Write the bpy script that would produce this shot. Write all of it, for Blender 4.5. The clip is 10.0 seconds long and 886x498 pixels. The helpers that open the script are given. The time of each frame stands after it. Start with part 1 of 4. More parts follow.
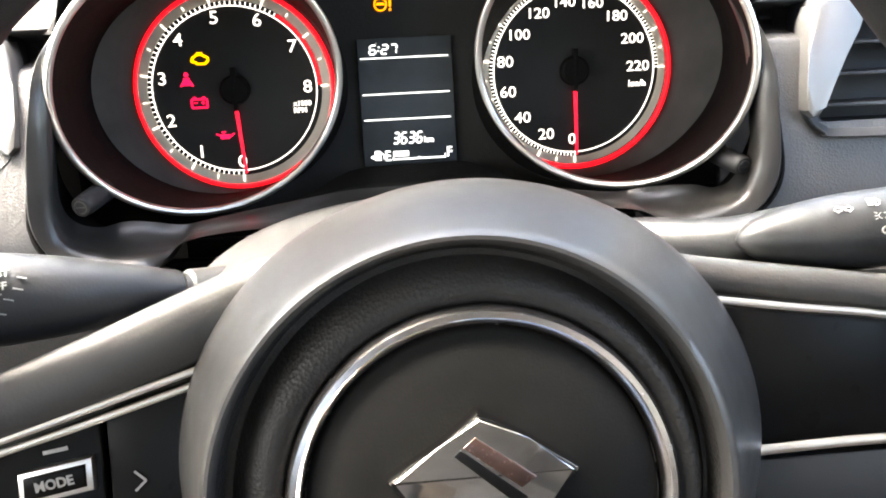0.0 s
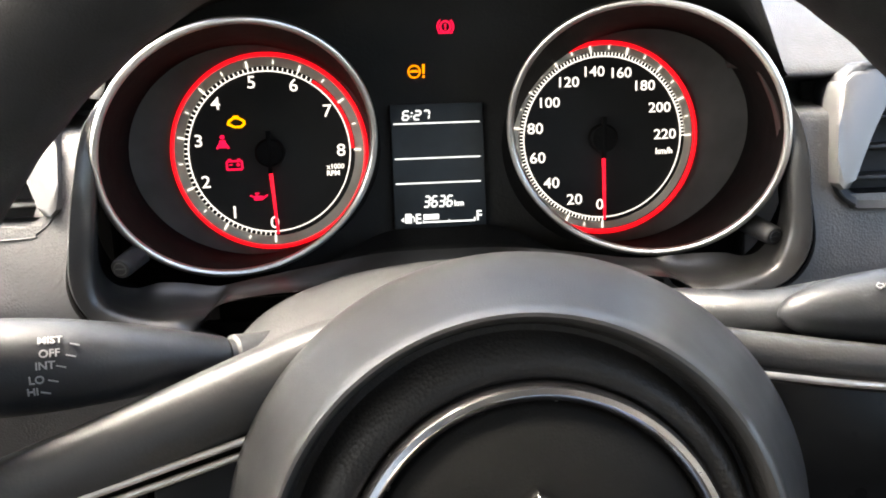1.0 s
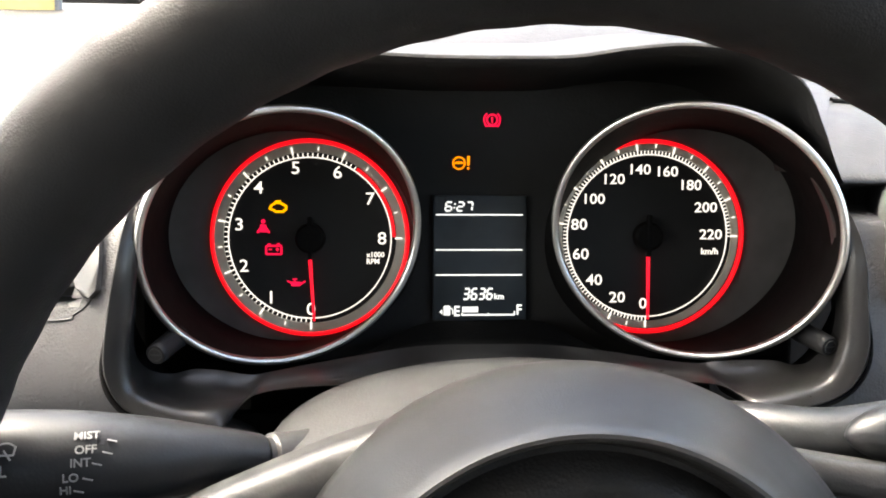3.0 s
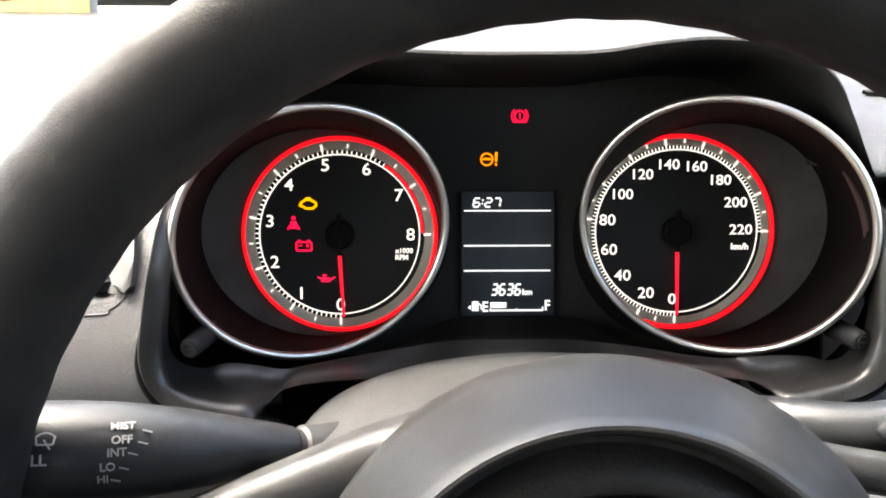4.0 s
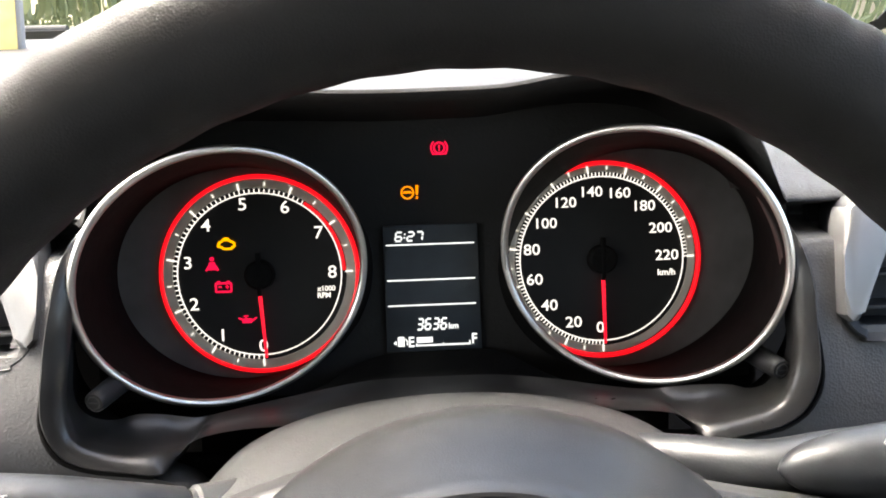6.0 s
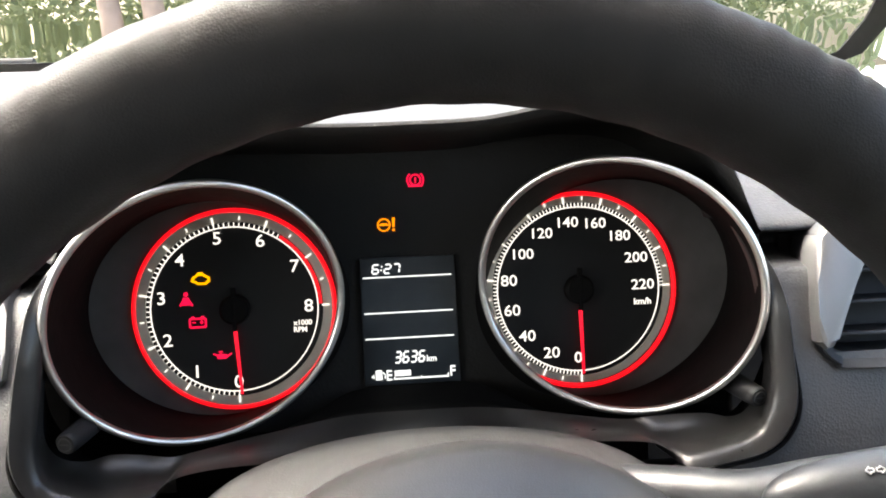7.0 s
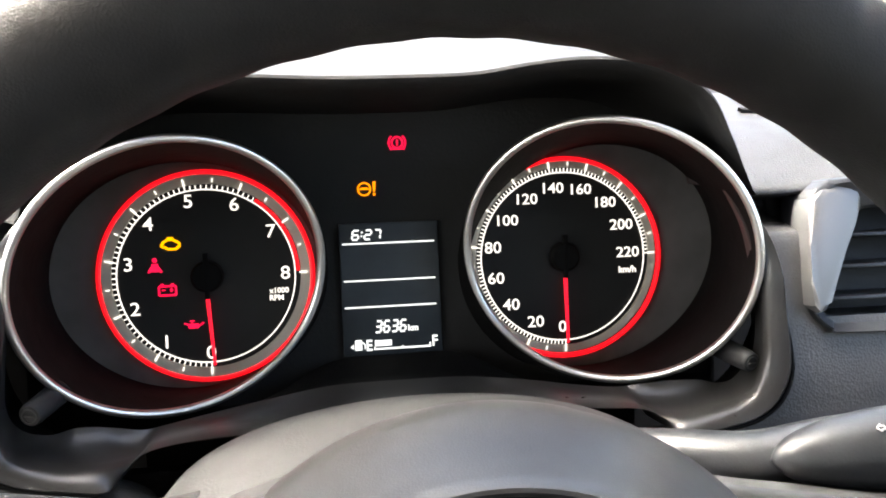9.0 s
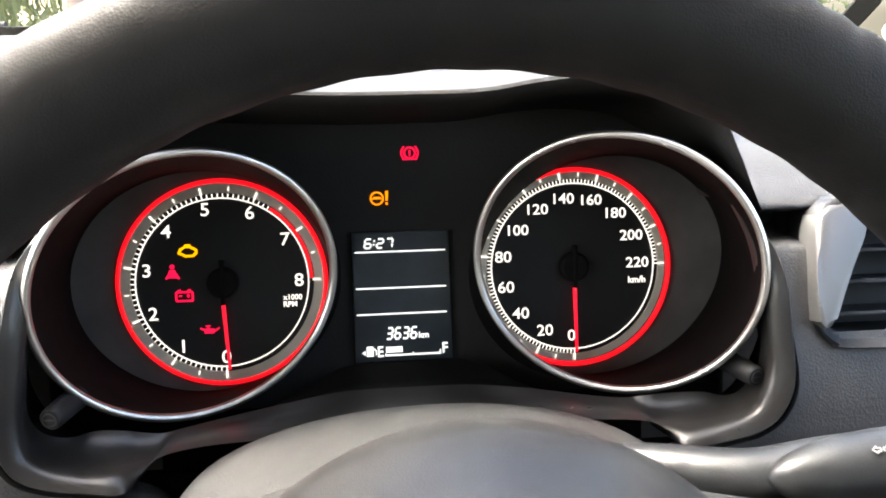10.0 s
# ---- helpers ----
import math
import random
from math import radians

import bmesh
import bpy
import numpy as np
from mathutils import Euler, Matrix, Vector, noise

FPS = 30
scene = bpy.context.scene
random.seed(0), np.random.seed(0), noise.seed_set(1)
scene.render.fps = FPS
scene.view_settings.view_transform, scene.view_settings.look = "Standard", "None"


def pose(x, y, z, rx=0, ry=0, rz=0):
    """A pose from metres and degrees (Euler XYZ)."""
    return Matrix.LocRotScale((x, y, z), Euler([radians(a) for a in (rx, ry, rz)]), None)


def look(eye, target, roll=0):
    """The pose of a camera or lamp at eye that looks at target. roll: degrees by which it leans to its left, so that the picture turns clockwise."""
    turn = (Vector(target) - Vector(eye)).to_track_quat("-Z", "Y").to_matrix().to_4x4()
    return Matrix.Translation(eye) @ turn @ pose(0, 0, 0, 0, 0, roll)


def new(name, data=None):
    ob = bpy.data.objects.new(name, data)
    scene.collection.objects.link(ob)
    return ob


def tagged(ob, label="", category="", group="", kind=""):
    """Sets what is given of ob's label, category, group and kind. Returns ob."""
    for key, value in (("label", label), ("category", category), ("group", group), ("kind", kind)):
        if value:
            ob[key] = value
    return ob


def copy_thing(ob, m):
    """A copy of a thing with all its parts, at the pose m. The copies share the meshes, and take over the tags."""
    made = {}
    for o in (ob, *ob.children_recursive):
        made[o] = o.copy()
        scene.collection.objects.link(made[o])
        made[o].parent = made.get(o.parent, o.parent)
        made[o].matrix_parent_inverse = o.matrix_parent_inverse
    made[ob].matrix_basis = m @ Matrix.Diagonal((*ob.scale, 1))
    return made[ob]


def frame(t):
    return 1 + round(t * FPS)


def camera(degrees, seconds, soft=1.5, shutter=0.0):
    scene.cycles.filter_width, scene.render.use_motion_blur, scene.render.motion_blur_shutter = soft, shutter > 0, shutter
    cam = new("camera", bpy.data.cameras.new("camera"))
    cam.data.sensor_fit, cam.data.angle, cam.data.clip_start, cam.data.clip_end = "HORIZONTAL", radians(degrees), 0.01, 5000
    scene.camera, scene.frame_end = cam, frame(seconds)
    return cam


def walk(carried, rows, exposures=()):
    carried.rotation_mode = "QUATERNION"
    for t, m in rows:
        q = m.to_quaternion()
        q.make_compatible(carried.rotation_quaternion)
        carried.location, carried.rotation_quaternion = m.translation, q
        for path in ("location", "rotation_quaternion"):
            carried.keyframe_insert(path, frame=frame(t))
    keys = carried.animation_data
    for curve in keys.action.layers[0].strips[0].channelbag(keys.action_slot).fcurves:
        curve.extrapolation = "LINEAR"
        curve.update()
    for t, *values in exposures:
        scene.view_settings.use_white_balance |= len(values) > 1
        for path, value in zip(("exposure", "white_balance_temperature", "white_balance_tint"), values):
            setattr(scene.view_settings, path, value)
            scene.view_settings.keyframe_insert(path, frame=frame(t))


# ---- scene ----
# The dial plane's frame: x right, y ahead, z up along the dials, which lean back by 12 degrees.
G = pose(0, 0, 1.0, -12.0)
cam = camera(56.58, 10.0, soft=1.8)
# seconds; place in the dial plane's frame; pitch, yaw, roll in degrees
ROWS = [
    (0.0, -0.0163, -0.4294, 0.0185, -13.70, -4.20, -2.70),
    (0.3, -0.0228, -0.4319, 0.0207, -13.43, -4.31, -2.64),
    (0.5, -0.0279, -0.4332, 0.0233, -12.20, -4.50, -2.56),
    (0.6, -0.0299, -0.4340, 0.0267, -11.90, -4.46, -2.32),
    (1.0, -0.0327, -0.4294, 0.0265, -10.26, -4.54, -1.86),
    (1.5, -0.0302, -0.4228, 0.0290, -5.56, -6.78, -0.83),
    (2.0, -0.0394, -0.4297, 0.0328, -4.63, -4.66, -0.13),
    (2.5, -0.0484, -0.4227, 0.0337, -4.27, -4.62, 0.57),
    (2.7, -0.0475, -0.4205, 0.0335, -4.60, -4.17, 0.45),
    (3.8, -0.0429, -0.4176, 0.0337, -5.14, -2.71, 0.30),
    (4.0, -0.0449, -0.4214, 0.0326, -5.05, -1.63, -0.06),
    (4.5, -0.0426, -0.4066, 0.0328, -5.24, -1.42, -1.11),
    (5.0, -0.0246, -0.4152, 0.0347, -5.54, -1.35, -1.60),
    (5.5, -0.0205, -0.4191, 0.0402, -5.14, -1.10, -1.78),
    (6.0, -0.0125, -0.4151, 0.0445, -4.45, -2.63, -1.94),
    (6.2, -0.0178, -0.4146, 0.0408, -3.32, -4.38, -1.80),
    (7.3, -0.0151, -0.4123, 0.0500, -2.55, -4.86, -2.52),
    (7.5, -0.0145, -0.4114, 0.0516, -2.85, -5.08, -2.46),
    (8.0, -0.0143, -0.4115, 0.0488, -2.93, -6.79, -2.55),
    (8.5, -0.0201, -0.4153, 0.0464, -2.98, -7.92, -2.70),
    (9.0, -0.0330, -0.3985, 0.0354, -3.52, -8.54, -2.09),
    (9.5, -0.0278, -0.3940, 0.0385, -3.72, -7.19, -1.56),
    (10.0, -0.0273, -0.4051, 0.0445, -4.10, -6.87, -1.59),
]
walk(cam, [(t, G @ pose(x, y, z, 90 + pitch, 0, yaw) @ pose(0, 0, 0, 0, 0, roll)) for t, x, y, z, pitch, yaw, roll in ROWS],
     [(0.0, 4.2, 7350, 10), (0.6, 3.75, 7350, 10), (1.5, 3.27, 7350, 10), (2.5, 3.13, 7350, 10), (4.5, 3.3, 7120, 10), (6.0, 3.13, 7120, 10), (8.5, 3.28, 7120, 10), (9.3, 3.42, 7120, 10), (10.0, 3.3, 7120, 10)])

# ---- world and light ----
world = bpy.data.worlds.new("sky")
scene.world = world
world.use_nodes = True
wn = world.node_tree.nodes
sky = wn.new("ShaderNodeTexSky")
sky.sky_type = "NISHITA"
sky.sun_disc = False
sky.sun_elevation, sky.sun_rotation = radians(58), radians(-60)
sky.air_density, sky.dust_density = 1.0, 4.0
world.node_tree.links.new(sky.outputs[0], wn["Background"].inputs[0])
wn["Background"].inputs[1].default_value = 0.15
sun = new("sun", bpy.data.lights.new("sun", "SUN"))
sun.data.energy, sun.data.angle, sun.data.color = 1.25, radians(22), (1.0, 0.97, 0.94)
sun.matrix_world = look((-4.2, 2.4, 8.8), (0, 0, 1))

# added area lamp in the unseen left window opening, to brighten the left fascia
side_light = new("side_window_light", bpy.data.lights.new("side_window_light", "AREA"))
side_light.data.shape, side_light.data.size, side_light.data.size_y = "RECTANGLE", 1.2, 0.36
side_light.data.energy, side_light.data.color = 1.0, (1.0, 0.99, 0.97)
side_light.matrix_world = look((-1.0, -0.45, 1.22), (0.0, -0.3, 1.1))

# ---- materials ----
def material(name, colour, rough=0.5, metal=0.0, grain=0.0, size=400.0, spread=0.15, blotch=12.0, spec=0.5, coat=0.0, worn=0.0):
    """Principled surface with two scales of variation: blotches and a fine grain with relief."""
    m = bpy.data.materials.new(name)
    m.use_nodes = True
    nt = m.node_tree
    n, l = nt.nodes, nt.links
    b = n["Principled BSDF"]
    b.inputs["Metallic"].default_value = metal
    b.inputs["Specular IOR Level"].default_value = spec
    b.inputs["Coat Weight"].default_value = coat
    co = n.new("ShaderNodeTexCoord")
    big = n.new("ShaderNodeTexNoise")
    big.inputs["Scale"].default_value, big.inputs["Detail"].default_value = blotch, 5
    l.new(co.outputs["Object"], big.inputs["Vector"])
    ramp = n.new("ShaderNodeMapRange")
    ramp.inputs["From Min"].default_value, ramp.inputs["From Max"].default_value = 0.3, 0.7
    ramp.inputs["To Min"].default_value, ramp.inputs["To Max"].default_value = 1 - spread, 1 + spread
    l.new(big.outputs["Fac"], ramp.inputs["Value"])
    mul = n.new("ShaderNodeVectorMath")
    mul.operation = "SCALE"
    mul.inputs[0].default_value = colour
    l.new(ramp.outputs[0], mul.inputs["Scale"])
    l.new(mul.outputs[0], b.inputs["Base Color"])
    fine = n.new("ShaderNodeTexNoise")
    fine.inputs["Scale"].default_value, fine.inputs["Detail"].default_value = blotch * 9, 4
    l.new(co.outputs["Object"], fine.inputs["Vector"])
    rr = n.new("ShaderNodeMapRange")
    rr.inputs["To Min"].default_value, rr.inputs["To Max"].default_value = max(rough - 0.08 - worn, 0.02), min(rough + 0.08 + worn, 1)
    l.new(fine.outputs["Fac"], rr.inputs["Value"])
    l.new(rr.outputs[0], b.inputs["Roughness"])
    if grain > 0:
        v = n.new("ShaderNodeTexVoronoi")
        v.inputs["Scale"].default_value = size
        l.new(co.outputs["Object"], v.inputs["Vector"])
        bump = n.new("ShaderNodeBump")
        bump.inputs["Strength"].default_value, bump.inputs["Distance"].default_value = grain, 0.0006
        l.new(v.outputs["Distance"], bump.inputs["Height"])
        l.new(bump.outputs[0], b.inputs["Normal"])
    return m


def glow(name, colour, strength):
    m = bpy.data.materials.new(name)
    m.use_nodes = True
    b = m.node_tree.nodes["Principled BSDF"]
    b.inputs["Base Color"].default_value = (*[0.5 * c for c in colour], 1)
    b.inputs["Emission Color"].default_value = (*colour, 1)
    b.inputs["Emission Strength"].default_value = strength
    return m


def glass_material(name, tint=(0.95, 0.97, 0.96)):
    m = bpy.data.materials.new(name)
    m.use_nodes = True
    b = m.node_tree.nodes["Principled BSDF"]
    b.inputs["Base Color"].default_value = (*tint, 1)
    b.inputs["Transmission Weight"].default_value = 1
    b.inputs["Roughness"].default_value = 0.0
    b.inputs["IOR"].default_value = 1.02
    return m


DASH = material("grained dash plastic", (0.043, 0.043, 0.0442), 0.5, grain=0.3, size=900, spread=0.08, spec=0.5)
DASH_TOP = material("grained dash pad", (0.036, 0.036, 0.037), 0.58, grain=0.45, size=520, spread=0.08, spec=0.4)
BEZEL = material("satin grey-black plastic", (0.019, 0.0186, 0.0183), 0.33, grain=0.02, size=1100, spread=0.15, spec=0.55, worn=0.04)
BLACK = material("matt black plastic", (0.017, 0.017, 0.018), 0.55, grain=0.1, size=900, spec=0.25)
HOODIN = material("black visor underside", (0.025, 0.0249, 0.0248), 0.8, grain=0.2, size=600, spec=0.05)
# near-black; also paints the shade in the well, seam gap and column hollow
FUNNEL_AND_SHADE = material("deep black plastic and painted shade", (0.0048, 0.0047, 0.0047), 0.7, grain=0.15, size=800, spec=0.06)
FACE = material("dark dial face", (0.090, 0.085, 0.083), 0.6, spread=0.2, blotch=40, spec=0.15)
DIAL = material("black dial print", (0.012, 0.0118, 0.012), 0.5, spec=0.2)
BAND = material("bronze grey dial band", (0.56, 0.52, 0.44), 0.45, metal=0.2, spread=0.2, blotch=30)
CHROME = material("satin chrome", (0.72, 0.71, 0.69), 0.34, metal=1.0, spread=0.05)
DULL_CHROME = material("dull dark chrome", (0.40, 0.385, 0.385), 0.24, metal=1.0, spread=0.12, blotch=30)
BRIGHT = material("polished chrome", (0.50, 0.49, 0.48), 0.07, metal=1.0, spread=0.03)
SILVER = material("silver painted trim", (0.12, 0.12, 0.12), 0.42, metal=0.45, spread=0.05)
LEATHER = material("black grained leather", (0.0130, 0.0130, 0.0132), 0.56, grain=0.14, size=1500, spread=0.2, spec=0.2, worn=0.05)
HUB = material("satin grey-black hub cover", (0.0205, 0.0200, 0.0195), 0.39, grain=0.06, size=1500, spread=0.12, spec=0.55)
CHANNEL = material("grained black channel", (0.0155, 0.0150, 0.0147), 0.5, grain=0.3, size=900, spread=0.2, spec=0.22)
BROWNISH = material("dark bronze enamel", (0.06, 0.035, 0.03), 0.25, metal=0.5, spread=0.3, blotch=120)
HORN = material("smooth black horn pad", (0.0068, 0.0068, 0.0066), 0.6, grain=0.1, size=1200, spread=0.15, spec=0.05)
SPOKE = material("soft grey-black spoke cover", (0.028, 0.028, 0.0283), 0.5, grain=0.1, size=900, spread=0.1, spec=0.5)
GLOSS = material("gloss black panel", (0.0045, 0.0045, 0.0046), 0.3, spread=0.1, spec=0.08)
STALK = material("dark stalk plastic", (0.0145, 0.016, 0.0185), 0.42, grain=0.06, size=900, spread=0.1, spec=0.42)
LCD = material("lcd glass", (0.03, 0.038, 0.045), 0.35, spread=0.15, blotch=60, spec=0.3)
PRINT = material("white print", (0.28, 0.28, 0.28), 0.5, spread=0.05)
LINING = material("grey roof cloth", (0.35, 0.34, 0.32), 0.9, grain=0.3, size=900)
TRIMLIGHT = material("pale pillar trim", (0.78, 0.76, 0.72), 0.7, grain=0.2, size=700)
SEAT = material("beige seat fabric", (0.12, 0.11, 0.10), 0.9, grain=0.5, size=900)
RUBBER = material("black rubber", (0.01, 0.01, 0.01), 0.7)
WHITE_G = glow("lit white figures", (1.0, 0.97, 0.93), 0.151)
LCD_G = glow("lit lcd segments", (0.92, 0.97, 1.0), 0.151)
RED_G = glow("lit red ring", (1.0, 0.006, 0.014), 0.165)
NEEDLE_G = glow("lit red needle", (1.0, 0.008, 0.03), 0.180)
WARN_R = glow("lit red warning", (1.0, 0.004, 0.06), 0.151)
WARN_Y = glow("lit amber warning", (1.0, 0.42, 0.0), 0.180)
WARN_O = glow("lit orange warning", (1.0, 0.27, 0.0), 0.180)
GLASS = glass_material("windscreen glass")


# ---- builders ----
def thing(name, label, category, base=(0, 0, 0), frame_m=None, group="", kind=""):
    ob = new(name)
    ob.empty_display_size = 0.02
    ob.matrix_world = G @ (frame_m if frame_m else Matrix.Translation(base))
    tagged(ob, label, category, group, kind)
    ob["base"] = list(base) if frame_m is None else [0.0, 0.0, 0.0]
    return ob


def part(name, bm, mat, parent, label="", smooth=True, base=None):
    """Links a bmesh, given in the thing's frame (dial frame less its base), as one mesh under it."""
    root = parent
    while root.parent:
        root = root.parent
    off = Vector(root["base"])
    bmesh.ops.recalc_face_normals(bm, faces=bm.faces)
    bmesh.ops.translate(bm, verts=bm.verts, vec=-off)
    c = sum((v.co for v in bm.verts), Vector()) / max(len(bm.verts), 1)
    bmesh.ops.translate(bm, verts=bm.verts, vec=-c)
    me = bpy.data.meshes.new(name)
    bm.to_mesh(me)
    bm.free()
    me.materials.append(mat)
    if smooth:
        me.shade_smooth()
        me.set_sharp_from_angle(angle=radians(40))
    ob = new(name, me)
    ob.parent = parent
    up = Vector(parent.get("centre", (0, 0, 0)))
    ob.location = c - up
    ob["centre"] = list(c)
    return tagged(ob, label)


def grid(bm, rows, close_u=False, close_v=False):
    """Quads over rows of points."""
    vs = [[bm.verts.new(p) for p in r] for r in rows]
    nu, nv = len(vs), len(vs[0])
    for i in range(nu if close_u else nu - 1):
        for j in range(nv if close_v else nv - 1):
            a, b = vs[i], vs[(i + 1) % nu]
            f = [a[j], a[(j + 1) % nv], b[(j + 1) % nv], b[j]]
            if len(set(f)) == 4:
                bm.faces.new(f)
    return vs


def spline(pts, n):
    """n points along a smooth curve through pts."""
    pts = [Vector(p) for p in pts]
    out = []
    for i in range(n):
        u = i / (n - 1) * (len(pts) - 1)
        k = min(int(u), len(pts) - 2)
        f = u - k
        p0, p1, p2, p3 = pts[max(k - 1, 0)], pts[k], pts[k + 1], pts[min(k + 2, len(pts) - 1)]
        out.append(0.5 * ((2 * p1) + (p2 - p0) * f + (2 * p0 - 5 * p1 + 4 * p2 - p3) * f * f + (3 * p1 - p0 - 3 * p2 + p3) * f ** 3))
    return out


def tube(bm, pts, radii, seg=20, flat=1.0, cap=True):
    """A round rod along pts; radii one per point; flat squeezes it along z."""
    pts = [Vector(p) for p in pts]
    rows = []
    for i, p in enumerate(pts):
        d = (pts[min(i + 1, len(pts) - 1)] - pts[max(i - 1, 0)]).normalized()
        s = d.cross(Vector((0, 0, 1)))
        s = s.normalized() if s.length > 1e-4 else Vector((1, 0, 0))
        u = s.cross(d).normalized()
        r = radii[i] if hasattr(radii, "__len__") else radii
        rows.append([p + s * r * math.cos(a) + u * r * flat * math.sin(a) for a in [2 * math.pi * k / seg for k in range(seg)]])
    vs = grid(bm, rows, close_v=True)
    if cap:
        bm.faces.new(vs[0])
        bm.faces.new(list(reversed(vs[-1])))


def lathe(bm, profile, seg=96, a0=0.0, a1=360.0):
    """Turns (r, h) about the y axis; h is towards the driver (minus y)."""
    full = abs(a1 - a0) >= 360
    n = seg if full else seg + 1
    rows = []
    for i in range(n):
        a = radians(a0 + (a1 - a0) * i / seg)
        rows.append([(r * math.cos(a), -h, r * math.sin(a)) for r, h in profile])
    grid(bm, rows, close_u=full)


def prism(bm, outline, y0, y1, bevel=0.0, m=None):
    """A plate with the outline (x, z) from y0 (front) to y1 (back)."""
    a = [bm.verts.new((x, y0, z)) for x, z in outline]
    b = [bm.verts.new((x, y1, z)) for x, z in outline]
    faces = [bm.faces.new(a), bm.faces.new(list(reversed(b)))]
    for i in range(len(a)):
        j = (i + 1) % len(a)
        faces.append(bm.faces.new([a[j], a[i], b[i], b[j]]))
    if bevel > 0:
        bmesh.ops.bevel(bm, geom=list(faces[0].edges), offset=bevel, segments=2, affect="EDGES", profile=0.5)
    return bm


def box(bm, x0, x1, y0, y1, z0, z1, bevel=0.0):
    m = bmesh.new()
    bmesh.ops.create_cube(m, size=1)
    for v in m.verts:
        v.co = Vector((x0 if v.co.x < 0 else x1, y0 if v.co.y < 0 else y1, z0 if v.co.z < 0 else z1))
    if bevel > 0:
        bmesh.ops.bevel(m, geom=list(m.edges), offset=bevel, segments=2, affect="EDGES", profile=0.5)
    merge(bm, m)
    return bm


def merge(bm, other):
    me = bpy.data.meshes.new("tmp")
    other.to_mesh(me)
    other.free()
    bm.from_mesh(me)
    bpy.data.meshes.remove(me)


def bar(bm, p, q, w, y, t=0.0004):
    """A straight flat bar from p to q in the dial plane."""
    p, q = Vector(p), Vector(q)
    d = (q - p).normalized()
    s = Vector((-d.y, d.x)) * w / 2
    prism(bm, [tuple(p + s), tuple(q + s), tuple(q - s), tuple(p - s)], y - t, y)


def arc_band(bm, cx, cz, r0, r1, a0, a1, y, t=0.0004, seg=96):
    """A flat ring or arc with thickness, angles in degrees."""
    full = abs(a1 - a0) >= 360
    rows = []
    for i in range(seg if full else seg + 1):
        a = radians(a0 + (a1 - a0) * i / seg)
        c, s = math.cos(a), math.sin(a)
        rows.append([(cx + r0 * c, y, cz + r0 * s), (cx + r0 * c, y - t, cz + r0 * s), (cx + r1 * c, y - t, cz + r1 * s), (cx + r1 * c, y, cz + r1 * s)])
    grid(bm, rows, close_u=full, close_v=True)


def text_bm(body, size, at, y, stretch=1.0, shear=0.0, m=None, thick=0.0002, bold=0.0):
    """The built-in font as a mesh in the dial plane, centred at (x, z)."""
    cu = bpy.data.curves.new("writing", "FONT")
    cu.body, cu.size, cu.align_x, cu.align_y = body, size, "CENTER", "CENTER"
    cu.extrude, cu.shear, cu.offset, cu.resolution_u = thick, shear, bold, 3
    ob = new("writing", cu)
    bpy.context.view_layer.update()
    me = bpy.data.meshes.new_from_object(ob.evaluated_get(bpy.context.evaluated_depsgraph_get()))
    bpy.data.objects.remove(ob)
    bm = bmesh.new()
    bm.from_mesh(me)
    bpy.data.meshes.remove(me)
    mid = (min(v.co.y for v in bm.verts) + max(v.co.y for v in bm.verts)) / 2
    bmesh.ops.remove_doubles(bm, verts=bm.verts, dist=1e-6)
    for v in bm.verts:
        q = Vector((v.co.x * stretch, -v.co.z, v.co.y - mid))
        if m:
            v.co = m @ q
        else:
            v.co = q + Vector((at[0], y, at[1]))
    return bm


# ---- instrument cluster ----
cluster = thing("instrument_cluster", "black instrument cluster with two red-ringed dials and a small screen", "instrument cluster", (0, 0, -0.06))
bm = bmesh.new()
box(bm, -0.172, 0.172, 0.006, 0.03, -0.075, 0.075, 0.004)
part("back_panel", bm, FUNNEL_AND_SHADE, cluster)
bm = bmesh.new()
prism(bm, [(-0.165, -0.0600), (0.165, -0.0600), (0.165, 0.09), (-0.165, 0.09)], 0.002, 0.0055)
part("centre_panel", bm, HOODIN, cluster, "plain black centre panel")


# the oval dial faces: centre and half sizes, and how far they lean sideways
FACES = {-1: (-0.0945, 0.0037, 0.0618, 0.0535), 1: (0.1025, 0.0040, 0.0640, 0.0560)}
LEANING = {-1: 0.0, 1: 0.12}


